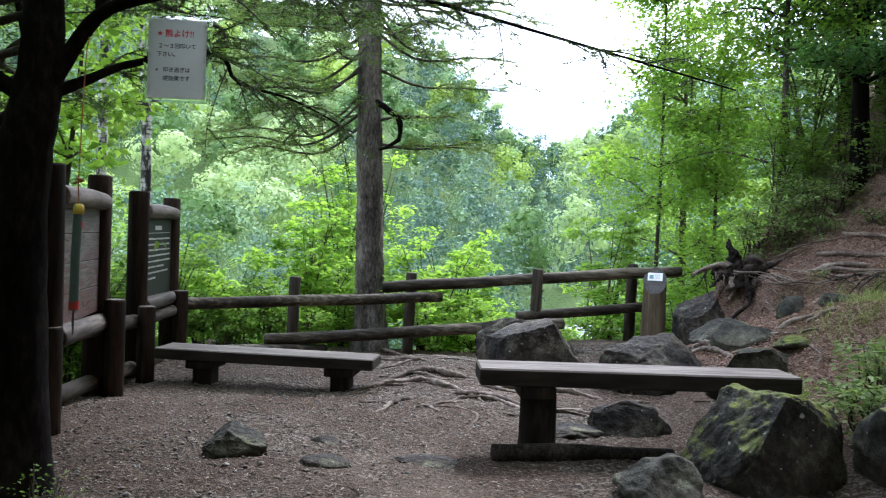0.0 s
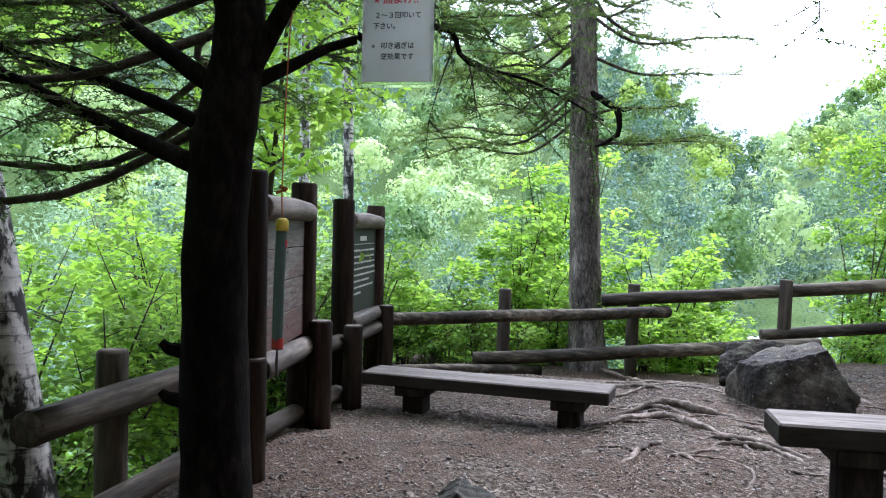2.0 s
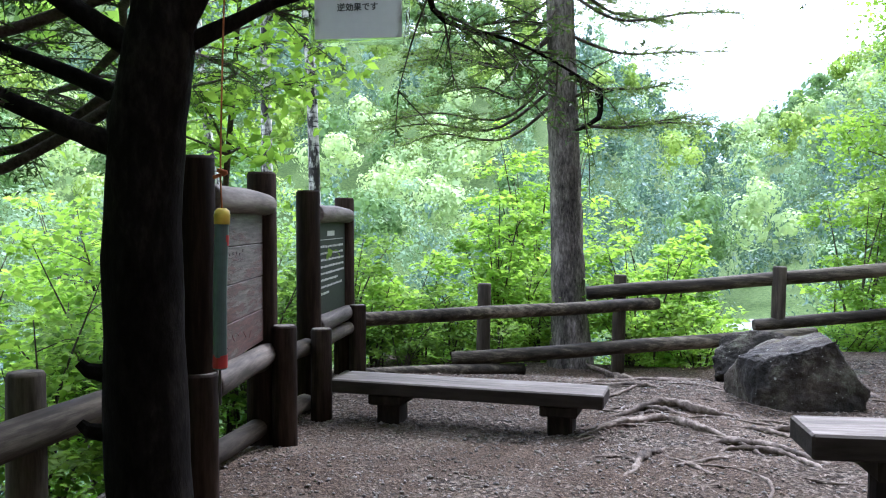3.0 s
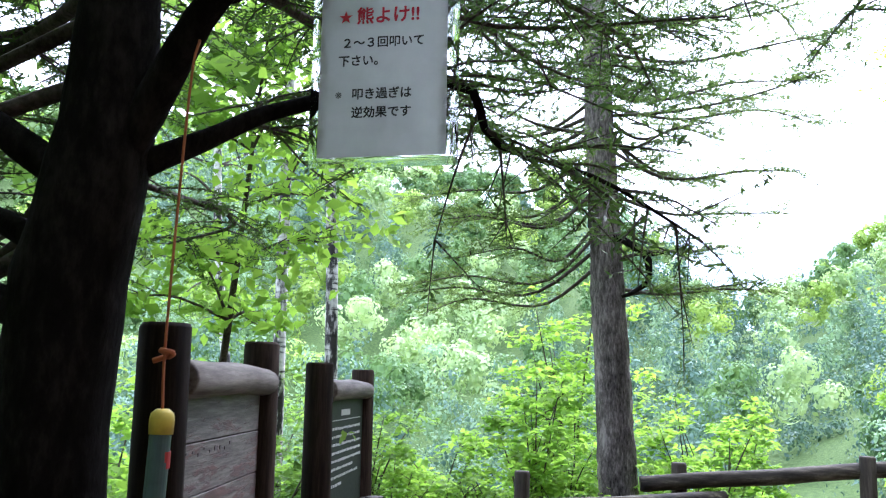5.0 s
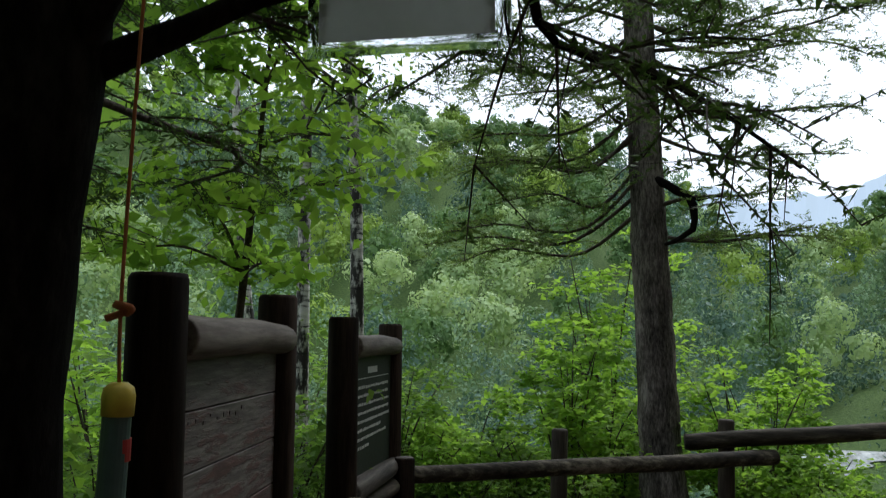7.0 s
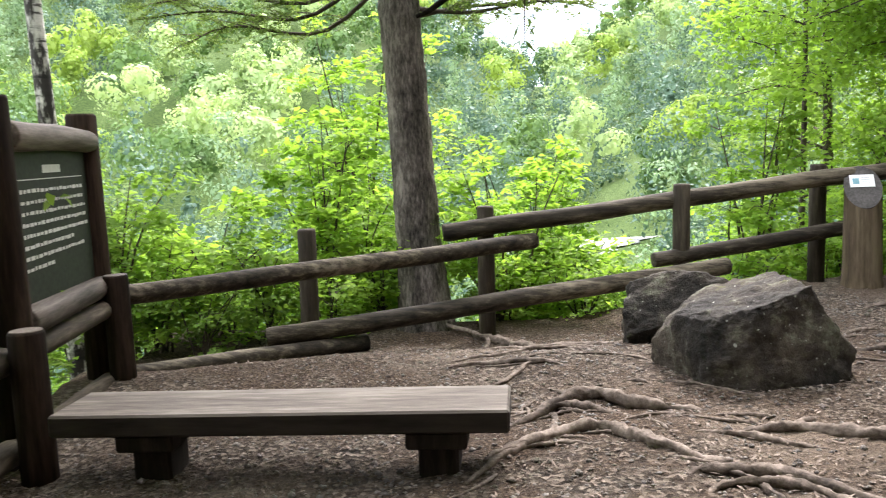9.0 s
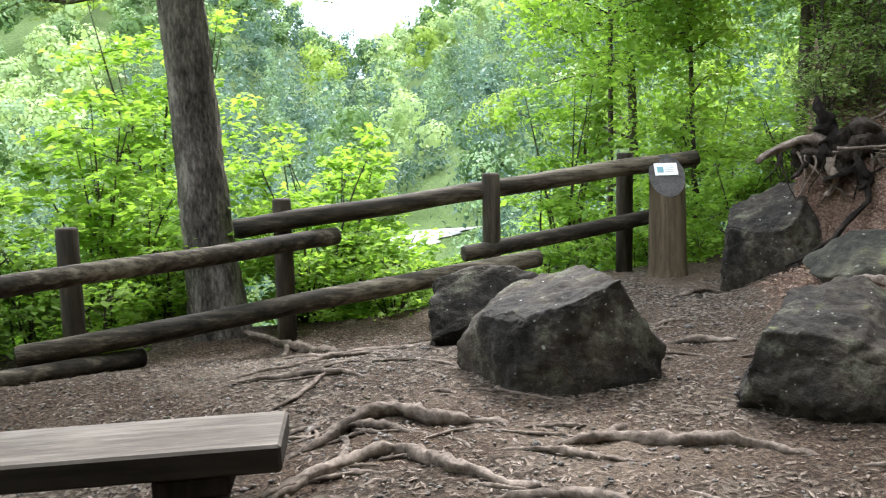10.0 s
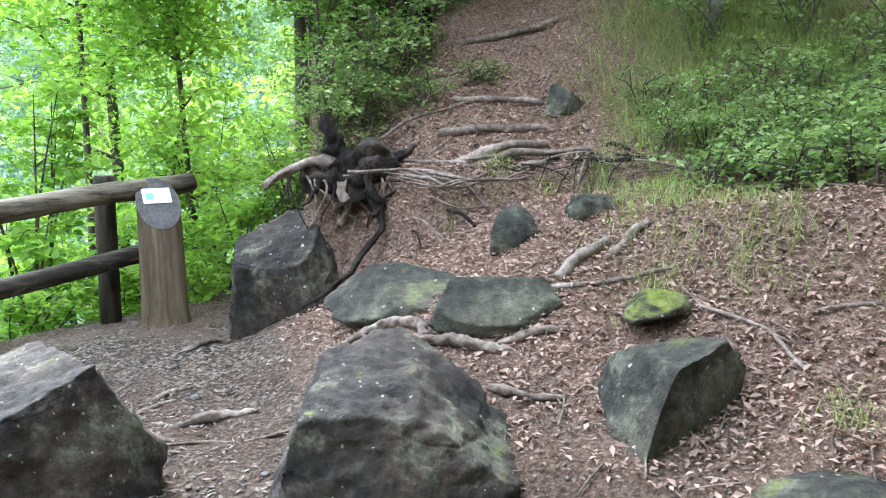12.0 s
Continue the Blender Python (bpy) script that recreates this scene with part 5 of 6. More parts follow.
def hanging_notice():
    t = thing("hanging_notice", -1.337, 4.23, 2.53, "white paper notice in a clear sleeve hung from a limb", "sign", "", 4)
    paper_m = plain("white_paper", (0.62, 0.635, 0.63), 0.7, 0, 0.03)
    ink, red = plain("black_ink", (0.015, 0.015, 0.017), 0.6), plain("red_ink", (0.62, 0.02, 0.05), 0.6)
    W, H = 0.33, 0.448

    def sheet(w, h, y, sag):
        bm = bmesh.new()
        bmesh.ops.create_grid(bm, x_segments=14, y_segments=18, size=0.5)
        for v in bm.verts:
            x, z = v.co.x * w, v.co.y * h
            v.co = Vector((x, y + sag * (noise.noise(Vector((x * 9, z * 7, y * 50))) + math.sin(z * 12) * 0.3), z))
        bmesh.ops.solidify(bm, geom=bm.faces[:], thickness=0.0006)
        return bm

    part("paper", sheet(W, H, 0.002, 0.0), paper_m, t)
    clear, n, b = shader("clear_sleeve")
    b.inputs["Base Color"].default_value = (0.93, 0.96, 0.97, 1)
    b.inputs["Roughness"].default_value = 0.08
    b.inputs["Transmission Weight"].default_value = 1.0
    b.inputs["IOR"].default_value = 1.12
    b.inputs["Specular IOR Level"].default_value = 0.8
    bump(n, b, noise_tex(n, coords(n), 22, 3), 0.5, 0.01)
    sl = part("sleeve", sheet(0.385, 0.495, 0.018, 0.005), clear, t, "crumpled clear plastic sleeve")
    sl.visible_shadow = False
    # the sleeve's rolled top edge and its tie
    part("sleeve_edge", tube([(-0.172, 0.005, 0.236), (-0.09, -0.002, 0.243), (0.0, 0.0, 0.262), (0.09, 0.002, 0.25), (0.172, 0.004, 0.246)], [0.004] * 5, 8, 0.3), clear, t)
    for x in (-0.01, 0.085):
        part("tie", tube([(x, 0.0, 0.245), (x + 0.006, 0.0, 0.28), (x + 0.01, -0.02, 0.34 if x < 0 else 0.36)], [0.0025] * 3, 6), plain("white_string", (0.6, 0.6, 0.58)), t)
    y = -0.0035
    # a five-pointed star
    st = bmesh.new()
    ring = []
    for k in range(10):
        r = 0.0185 if k % 2 == 0 else 0.0074
        ring.append(st.verts.new((-0.099 + r * math.sin(k * math.pi / 5), y, 0.143 + r * math.cos(k * math.pi / 5))))
    st.faces.new(ring[::-1])
    part("star", st, red, t)
    lettering("熊よけ!!", 0.047, (-0.072, y, 0.127), red, t, 0.0018)
    lettering("２～３回叩いて", 0.031, (-0.109, y, 0.0615), ink, t, 0.0011)
    lettering("下さい。", 0.031, (-0.116, y, 0.014), ink, t, 0.0011)
    lettering("※", 0.031, (-0.122, y, -0.0745), ink, t)
    lettering("叩き過ぎは", 0.031, (-0.078, y, -0.0745), ink, t, 0.0011)
    lettering("逆効果です", 0.031, (-0.078, y, -0.123), ink, t, 0.0011)


hanging_notice()


# ---- the knocking pole on its cord ----
def knocking_pole():
    t = thing("knocking_pole", -1.86, 4.16, 1.07, "hanging teal tube with yellow cap and red bands", "pole")
    teal, red, yellow = plain("teal_tube", (0.075, 0.125, 0.12), 0.45), plain("red_tape", (0.42, 0.03, 0.03), 0.5), plain("yellow_tape", (0.65, 0.5, 0.06), 0.5)
    part("tube", tube([(-0.012, 0.02, 0.0), (0.0, 0, 0.3), (0.01, 0, 0.57)], [0.026, 0.026, 0.026], 20), teal, t)
    part("cap", tube([(0.01, 0, 0.55), (0.011, 0, 0.585), (0.011, 0, 0.6), (0.011, 0, 0.61)], [0.029, 0.03, 0.027, 0.015], 20), yellow, t, "yellow cap")
    for a, b in ((0.005, 0.055), (0.47, 0.51)):
        part("band", tube([(-0.012 + 0.038 * a, 0.02 - 0.034 * a, a), (-0.012 + 0.038 * b, 0.02 - 0.034 * b, b)], [0.0275, 0.0275], 20), red, t, "red tape band")
    orange = plain("orange_cord", (0.4, 0.12, 0.04), 0.8)
    part("cord", tube(curve_through([(0.011, 0, 0.6), (0.006, 0, 0.75), (0.015, 0, 1.1), (0.03, 0.0, 1.46), (0.035, 0.02, 1.56)], 14), [0.0035] * 14, 6), orange, t)
    part("knot", tube(curve_through([(-0.025, 0, 0.725), (0.01, 0.01, 0.74), (0.0, -0.012, 0.752), (0.03, 0, 0.745), (0.01, 0.012, 0.735)], 12), [0.007] * 12, 6), orange, t, "orange knot")
    part("lower_cord", tube([(-0.012, 0.02, 0.0), (-0.014, 0.02, -0.07), (-0.012, 0.02, -0.14)], [0.005, 0.008, 0.004], 6), plain("dark_cord", (0.03, 0.025, 0.02)), t)


knocking_pole()


# ---- bare roots ----
def root(pts, r, label="bare grey root across the trodden earth"):
    p = []
    for x, y, lift in pts:
        p.append((x, y, lie(x, y) + lift * 0.9 - r * 0.35))
    n = max(16, len(p) * 9)
    c = curve_through(p, n)
    for i in range(n):
        q = Vector(c[i] * 3.1)
        c[i] += np.array([noise.noise(q), noise.noise(q + Vector((9, 3, 1))), 0.4 * noise.noise(q + Vector((2, 7, 5)))]) * r * 1.5
        q = Vector(c[i] * 9.3)
        c[i] += np.array([noise.noise(q), noise.noise(q + Vector((9, 3, 1))), 0.5 * noise.noise(q + Vector((2, 7, 5)))]) * r * 0.6
    rad = [r * (0.35 + 0.65 * math.sin(math.pi * (0.12 + 0.86 * (1 - i / (n - 1))))) * (1 + 0.35 * noise.noise(Vector(c[i] * 6)) + 0.3 * noise.noise(Vector(c[i] * 17))) for i in range(n)]
    ob = part("root", tube(c, [v * 0.85 for v in rad], 12, 0.7), ROOT)
    return tagged(ob, label, "root", "bare roots")


for pts, r in (
    ([(-0.56, 8.58, 0.0), (-0.25, 8.78, 0.04), (0.06, 8.9, 0.05), (0.3, 8.72, 0.035), (0.6, 8.6, 0.0)], 0.05),
    ([(-0.62, 8.08, 0.0), (-0.4, 8.25, 0.03), (-0.04, 8.42, 0.035), (0.1, 8.25, 0.03), (0.22, 8.03, 0.03), (0.46, 7.8, 0.0)], 0.045),
    ([(-0.75, 7.87, 0.0), (-0.45, 8.2, 0.02), (-0.2, 8.43, 0.02), (0.05, 8.46, 0.0)], 0.03),
    ([(0.7, 8.27, 0.0), (0.9, 8.3, 0.03), (1.12, 8.22, 0.03), (1.45, 8.02, 0.02), (1.78, 7.8, 0.0)], 0.042),
    ([(0.46, 8.28, 0.0), (0.62, 8.22, 0.02), (0.8, 8.12, 0.02), (1.02, 7.98, 0.0)], 0.024),
    ([(0.2, 7.68, 0.0), (0.4, 7.72, 0.03), (0.72, 7.6, 0.03), (0.98, 7.28, 0.0)], 0.035),
    ([(0.3, 7.5, 0.0), (0.5, 7.55, 0.03), (0.75, 7.45, 0.02), (0.9, 7.2, 0.0)], 0.03),
    ([(-0.38, 6.65, 0.0), (-0.28, 6.95, 0.02), (-0.2, 7.2, 0.03), (-0.12, 7.45, 0.0)], 0.035),
    ([(-0.14, 7.3, 0.0), (0.05, 7.05, 0.015), (0.2, 6.85, 0.0)], 0.02),
    ([(-0.45, 10.3, 0.0), (-0.1, 10.45, 0.03), (0.25, 10.6, 0.02), (0.45, 10.5, 0.0)], 0.035),
    ([(-1.0, 9.9, 0.0), (-0.6, 10.0, 0.02), (-0.2, 9.85, 0.02), (0.0, 9.7, 0.0)], 0.025),
    ([(-0.8, 9.2, 0.0), (-0.5, 9.45, 0.015), (-0.3, 9.75, 0.02), (-0.2, 9.95, 0.0)], 0.018),
    ([(-0.9, 12.4, 0.08), (-0.5, 11.9, 0.05), (-0.2, 11.5, 0.03), (0.1, 11.2, 0.0)], 0.05),
    ([(1.8, 10.05, 0.0), (1.9, 9.85, 0.02), (2.0, 9.6, 0.0)], 0.028),
    ([(2.0, 9.78, 0.0), (2.2, 9.8, 0.03), (2.5, 9.72, 0.0)], 0.035),
    ([(1.45, 10.6, 0.0), (1.7, 10.5, 0.05), (1.95, 10.3, 0.03), (2.05, 10.1, 0.0)], 0.045),
    ([(3.0, 9.75, 0.0), (3.12, 9.6, 0.06), (3.2, 9.4, 0.08), (3.24, 9.2, 0.05), (3.14, 9.0, 0.0)], 0.032),
    ([(2.98, 9.32, 0.0), (3.05, 9.18, 0.06), (3.13, 8.95, 0.07), (3.22, 8.72, 0.05), (3.28, 8.52, 0.0)], 0.034),
    ([(3.25, 8.7, 0.0), (3.4, 8.5, 0.03), (3.52, 8.35, 0.0)], 0.03),
    ([(2.7, 11.1, 0.0), (2.95, 11.15, 0.04), (3.25, 11.2, 0.0)], 0.03),
    ([(1.0, 7.0, 0.0), (1.3, 7.1, 0.03), (1.7, 7.0, 0.02), (2.1, 7.05, 0.0)], 0.03),
    ([(0.6, 9.9, 0.0), (0.9, 9.95, 0.02), (1.3, 10.0, 0.0)], 0.02),
):
    root(pts, r)
    if r > 0.028 and len(pts) > 3:
        (ax, ay, az), (bx, by, bz) = pts[1], pts[2]
        side = 1 if (ax + ay) % 0.2 < 0.1 else -1
        dx, dy = bx - ax, by - ay
        root([(ax, ay, az), (ax + 0.45 * dx - side * 0.25 * dy, ay + 0.45 * dy + side * 0.25 * dx, az * 0.8), (ax + 0.8 * dx - side * 0.7 * dy, ay + 0.8 * dy + side * 0.7 * dx, 0.005), (ax + 1.0 * dx - side * 1.1 * dy, ay + 1.0 * dy + side * 1.1 * dx, -0.01)], r * 0.6)


def rootlets():
    rg = random.Random(12)
    for k in range(70):
        x, y = rg.uniform(-0.9, 2.2), rg.uniform(6.9, 11.4)
        if math.hypot(x - 1.08, y - 9.28) < 0.65 or (x < -0.4 and 7.7 < y < 8.6):
            continue
        a, ln = rg.gauss(-0.25, 0.6), rg.uniform(0.2, 0.7)
        bend = rg.gauss(0, 0.35)
        pts = [(x + ln * f * math.cos(a + bend * f), y + ln * f * math.sin(a + bend * f), 0.012 * math.sin(3.1 * f)) for f in (0, 0.35, 0.7, 1.0)]
        root(pts, rg.uniform(0.008, 0.02), "thin bare root lying on the earth")


rootlets()


# ---- root ledge, snag and sticks on the bank ----
def on_bank(pts):
    return [(x, y, lie(x, y) + d) for x, y, d in pts]


def stick(pts, r0, r1, material, name, label, group):
    c = curve_through(on_bank(pts), 12)
    for i in range(12):
        q = Vector(c[i] * 3.7)
        c[i] += np.array([noise.noise(q), noise.noise(q + Vector((4, 4, 0))), 0.5 * noise.noise(q * 1.3)]) * (0.03 + 0.8 * r0)
    rad = np.linspace(r0, r1, 12) * [1 + 0.4 * noise.noise(Vector(p * 11)) for p in c]
    return tagged(part(name, tube(c, rad, 9, 0.4), material), label, name.replace("_", " "), group)


for pts, r0, r1 in (
    ([(4.72, 10.2, 0.0), (4.9, 9.98, 0.05), (5.1, 9.8, 0.05), (5.35, 9.55, 0.05)], 0.04, 0.022),
    ([(4.55, 10.2, 0.0), (4.85, 9.92, -0.02), (5.2, 9.65, 0.03)], 0.045, 0.025),
    ([(4.75, 10.45, 0.03), (5.0, 10.15, 0.05), (5.3, 9.95, 0.04)], 0.045, 0.03),
    ([(4.1, 10.95, 0.04), (4.4, 10.6, 0.06), (4.75, 10.25, 0.04)], 0.022, 0.014),
    ([(4.2, 10.55, -0.1), (4.5, 10.3, -0.05), (4.8, 10.0, -0.12)], 0.02, 0.012),
    ([(5.1, 10.9, 0.02), (5.35, 10.55, 0.04), (5.7, 10.25, 0.02)], 0.035, 0.025),
    ([(5.5, 11.2, 0.02), (5.8, 10.9, 0.04), (6.1, 10.6, 0.02)], 0.032, 0.025),
    ([(6.3, 11.8, 0.02), (6.6, 11.4, 0.04), (6.95, 11.1, 0.02)], 0.035, 0.028),
    ([(5.0, 9.6, -0.15), (5.3, 9.35, -0.08), (5.6, 9.15, -0.1)], 0.018, 0.01),
):
    stick(pts, r0, r1, ROOT, "root", "pale root forming a step on the leaf-covered bank", "roots on the bank")
for pts, r0, r1 in (
    ([(3.0, 8.46, 0.02), (3.05, 8.25, 0.03), (3.09, 8.06, 0.02)], 0.022, 0.014),
    ([(3.78, 8.66, 0.02), (3.95, 8.62, 0.04), (4.1, 8.58, 0.03)], 0.04, 0.03),
    ([(3.7, 8.62, 0.02), (3.84, 8.3, 0.03), (3.98, 8.05, 0.02)], 0.017, 0.01),
    ([(4.0, 8.5, 0.02), (4.15, 8.45, 0.03), (4.28, 8.4, 0.02)], 0.03, 0.025),
    ([(4.5, 11.3, 0.05), (5.0, 11.2, 0.1), (5.6, 11.0, 0.04)], 0.016, 0.008),
    ([(4.3, 10.4, 0.03), (4.45, 10.1, 0.06), (4.5, 9.8, 0.03)], 0.014, 0.008),
    ([(2.55, 7.35, 0.01), (2.75, 7.1, 0.02), (2.85, 6.85, 0.01)], 0.01, 0.006),
    ([(3.6, 7.2, 0.01), (3.75, 7.5, 0.03), (3.8, 7.8, 0.01)], 0.012, 0.007),
    ([(3.9, 7.3, 0.01), (4.0, 7.1, 0.02), (4.05, 6.9, 0.01)], 0.014, 0.009),
    ([(5.0, 8.3, 0.02), (5.05, 7.9, 0.05), (5.0, 7.6, 0.02)], 0.012, 0.008),
):
    stick(pts, r0, r1, ROOT, "fallen_stick", "short fallen stick on brown leaf litter", "fallen sticks")


def edge_tangle():
    """Roots that break out of the ledge's undercut edge and hang over it."""
    rg = random.Random(23)
    for k in range(40):
        f, off = rg.uniform(-0.45, 1.0), rg.gauss(0, 0.1)
        x, y = 4.7 + f + off, 9.98 - f + off
        g = lie(x + 0.12, y + 0.12)
        along, ln = rg.choice((-1, 1)) * rg.uniform(0.06, 0.26), rg.uniform(0.1, 0.3)
        out = rg.uniform(0.02, 0.2)
        pts = [(x + 0.2, y + 0.2, g + 0.01), (x + 0.04 + along * 0.3, y + 0.04 - along * 0.3, g + rg.uniform(-0.03, 0.04)), (x - out * 0.6 + along * 0.7, y - out * 0.6 - along * 0.7, g - ln * 0.45), (x - out + along, y - out - along, g - ln)]
        if k % 3:
            pts = [(x - along * 1.2, y + along * 1.2, g - 0.02), (x - 0.05, y - 0.05, g - 0.02 - 0.1 * rg.random()), (x - 0.06 + along, y - 0.06 - along, g - 0.03 - 0.12 * rg.random())]
        c = curve_through(pts, 12)
        for i in range(12):
            q = Vector(c[i] * 5 + k)
            c[i] += np.array([noise.noise(q), noise.noise(q + Vector((3, 0, 8))), noise.noise(q + Vector((7, 7, 0)))]) * 0.035
        r = rg.choice((0.006, 0.008, 0.01, 0.014, 0.02))
        tagged(part("root", tube(c, np.linspace(r, r * 0.45, 12), 8, 0.4), ROOT if rg.random() < 0.4 else ROTTEN), "gnarled root hanging over the broken edge of the bank", "root", "roots on the bank")


edge_tangle()


def snag():
    """A rotten stump whose root plate has come out of the ledge."""
    x, y = 4.06, 10.8
    z = lie(4.12, 11.05) + 0.02
    t = thing("tree_stump", x, y, z, "dark rotten stump with splayed roots above the boulder", "stump")
    across, front = np.array([0.795, -0.605, 0]), np.array([-0.605, -0.795, 0])

    def at(r, u, c=0.0):
        return 1.15 * (r * across + c * front + np.array([0, 0, u]))

    def gnarled(name, pts, r0, r1, material, wild=0.05):
        c = curve_through([at(*p) for p in pts], 16)
        for k in range(16):
            q = Vector(c[k] * 6 + len(pts))
            c[k] += np.array([noise.noise(q), noise.noise(q + Vector((5, 1, 0))), noise.noise(q + Vector((0, 9, 4)))]) * wild * min(1, k / 4)
        rad = [(r0 + (r1 - r0) * k / 15) * (1 + 0.45 * noise.noise(Vector(c[k] * 14)) + 0.25 * noise.noise(Vector(c[k] * 31))) for k in range(16)]
        part(name, tube(c, rad, 14, 0.8), material, t)

    gnarled("trunk", [(0.0, -0.22), (-0.06, -0.02), (-0.1, 0.12), (-0.12, 0.2), (-0.17, 0.34)], 0.17, 0.012, ROTTEN, 0.03)
    gnarled("root_plate", [(-0.3, -0.06), (-0.1, -0.08, 0.05), (0.1, -0.05, 0.06), (0.3, 0.03, 0.02)], 0.1, 0.08, ROTTEN, 0.04)
    gnarled("root", [(-0.05, 0.0, 0.06), (-0.25, 0.04, 0.06), (-0.4, -0.03, 0.08), (-0.55, -0.1, 0.1)], 0.045, 0.02, ROOT)
    gnarled("root", [(0.02, 0.02), (0.15, 0.1, 0.03), (0.28, 0.07, 0.0), (0.45, 0.14, -0.05)], 0.085, 0.02, ROTTEN)
    gnarled("root", [(0.1, -0.05, 0.05), (0.3, -0.08, 0.08), (0.5, -0.04, 0.06), (0.8, -0.02, 0.05)], 0.03, 0.012, ROOT)
    gnarled("root", [(-0.05, -0.05, 0.1), (-0.06, -0.18, 0.15), (-0.03, -0.27, 0.14), (-0.07, -0.36, 0.14)], 0.04, 0.02, ROOT, 0.03)
    gnarled("root", [(0.08, -0.05, 0.1), (0.14, -0.18, 0.16), (0.2, -0.24, 0.17), (0.12, -0.3, 0.2)], 0.035, 0.012, ROTTEN, 0.03)
    gnarled("root", [(0.1, -0.12, 0.1), (0.16, -0.36, 0.22), (0.03, -0.55, 0.34), (-0.14, -0.72, 0.42), (-0.3, -0.82, 0.48)], 0.026, 0.01, ROTTEN)
    gnarled("root", [(-0.2, -0.05, 0.08), (-0.24, -0.16, 0.12), (-0.32, -0.22, 0.14)], 0.03, 0.012, ROTTEN, 0.03)
    rg = random.Random(5)
    for k in range(14):
        r = rg.uniform(-0.4, 0.4)
        gnarled("rootlet", [(r, -0.05, 0.08), (r + rg.gauss(0, 0.06), -0.15, 0.13), (r + rg.gauss(0, 0.12), -0.2 - 0.2 * rg.random(), 0.15)], 0.011, 0.004, ROOT if k % 2 else ROTTEN, 0.03)


snag()


# ---- leaf litter, grit, grass ----
def scatter():
    rg = np.random.default_rng(77)
    # brown leaves on the bank
    n = 170000
    x, y = 2.0 + 6.5 * rg.random(n) ** 1.25, rg.uniform(4.0, 13.2, n)
    z = height(x, y)
    keep = (z > 0.12 + 0.25 * rg.random(n)) & (rg.random(n) < np.interp(x, (2, 4, 9), (0.8, 0.9, 0.5)))
    c = np.stack([x, y, z + rg.uniform(0.005, 0.03, n)], 1)[keep]
    tagged(fast_mesh("leaf_litter", leaf_mesh(c, np.clip(rg.lognormal(-3.5, 0.38, len(c)), 0.014, 0.06), 0.76, 0.35, 0.45, rg), DEAD_LEAF), "brown dead leaves strewn over the bank", "leaf litter", kind="stuff")
    # dry twigs among the leaves
    bm = bmesh.new()
    for _ in range(520):
        tx, ty = 2.4 + 3.6 * rg.random(), rg.uniform(5.2, 11.6)
        if lie(tx, ty) < 0.1:
            continue
        a, ln = rg.uniform(0, 6.28), 0.06 + 0.32 * rg.random() ** 2.2
        way = np.array([math.cos(a), math.sin(a)])
        bend = rg.normal() * 0.15
        line = []
        for f in (0, 0.5, 1.0):
            px, py = tx + way[0] * ln * f - way[1] * bend * ln * f * (1 - f), ty + way[1] * ln * f + way[0] * bend * ln * f * (1 - f)
            line.append((px, py, lie(px, py) + 0.018))
        r = rg.uniform(0.002, 0.0065)
        add_tube(bm, line, [r, r * 0.9, r * 0.6], 5, cap=False)
    tagged(part("twigs", bm, ROOT), "dry pale twigs lying among dead leaves", "twigs", kind="stuff")
    # chips and twigs on the clearing
    n = 26000
    x, y = rg.uniform(-3.3, 3.2, n), 2.5 + 10 * rg.random(n)
    z = height(x, y)
    keep = (np.abs(z) < 0.4) & (np.sin(1.3 * x + 0.4) * np.cos(0.9 * y) + rg.normal(size=n) * 0.6 > -0.3)
    c = np.stack([x, y, z + rg.uniform(0.003, 0.012, n)], 1)[keep]
    tagged(fast_mesh("wood_chips", leaf_mesh(c, rg.uniform(0.015, 0.06, len(c)), 0.85, 0.1, 0.28, rg), weathered("chip_wood", (0.05, 0.036, 0.028), (0.16, 0.125, 0.1), (0.36, 0.3, 0.25), 40, (1, 1, 1), 0.85, 0.002)), "small wood chips and needles on the trodden earth", "wood chips", kind="stuff")
    # grit: small broken stones
    n = 22000
    x, y = rg.uniform(-3.2, 3.0, n), 2.0 + 10 * rg.random(n) ** 1.2
    z = height(x, y)
    keep = (np.abs(z) < 0.35) & (np.sin(0.8 * x - 0.5 * y) + rg.normal(size=n) * 0.7 > -0.2)
    x, y, z = x[keep], y[keep], z[keep]
    m = len(x)
    s = rg.lognormal(-4.6, 0.38, m)
    o = np.array([(1, 0, 0), (0, 1, 0), (-1, 0, 0), (0, -1, 0), (0, 0, 1), (0, 0, -1)], float)
    v = o[None] * s[:, None, None] * rg.uniform(0.6, 1.2, (m, 6, 1)) * np.array([1.2, 1.0, 0.7])
    a = rg.uniform(0, 6.28, m)[:, None]
    vx = v[..., 0] * np.cos(a) - v[..., 1] * np.sin(a) + x[:, None]
    vy = v[..., 0] * np.sin(a) + v[..., 1] * np.cos(a) + y[:, None]
    vz = v[..., 2] + z[:, None] + 0.002
    tri = np.array([(0, 1, 4), (1, 2, 4), (2, 3, 4), (3, 0, 4), (1, 0, 5), (2, 1, 5), (3, 2, 5), (0, 3, 5)])
    f = (np.arange(m)[:, None, None] * 6 + tri).reshape(-1, 3)
    gm = stone("grit_stone", (0.07, 0.065, 0.06), (0.16, 0.15, 0.14), (0.32, 0.3, 0.28), 0.0)
    tagged(fast_mesh("grit", (np.stack([vx, vy, vz], -1).reshape(-1, 3), [], f), gm), "loose grey grit on the path", "grit", kind="stuff")

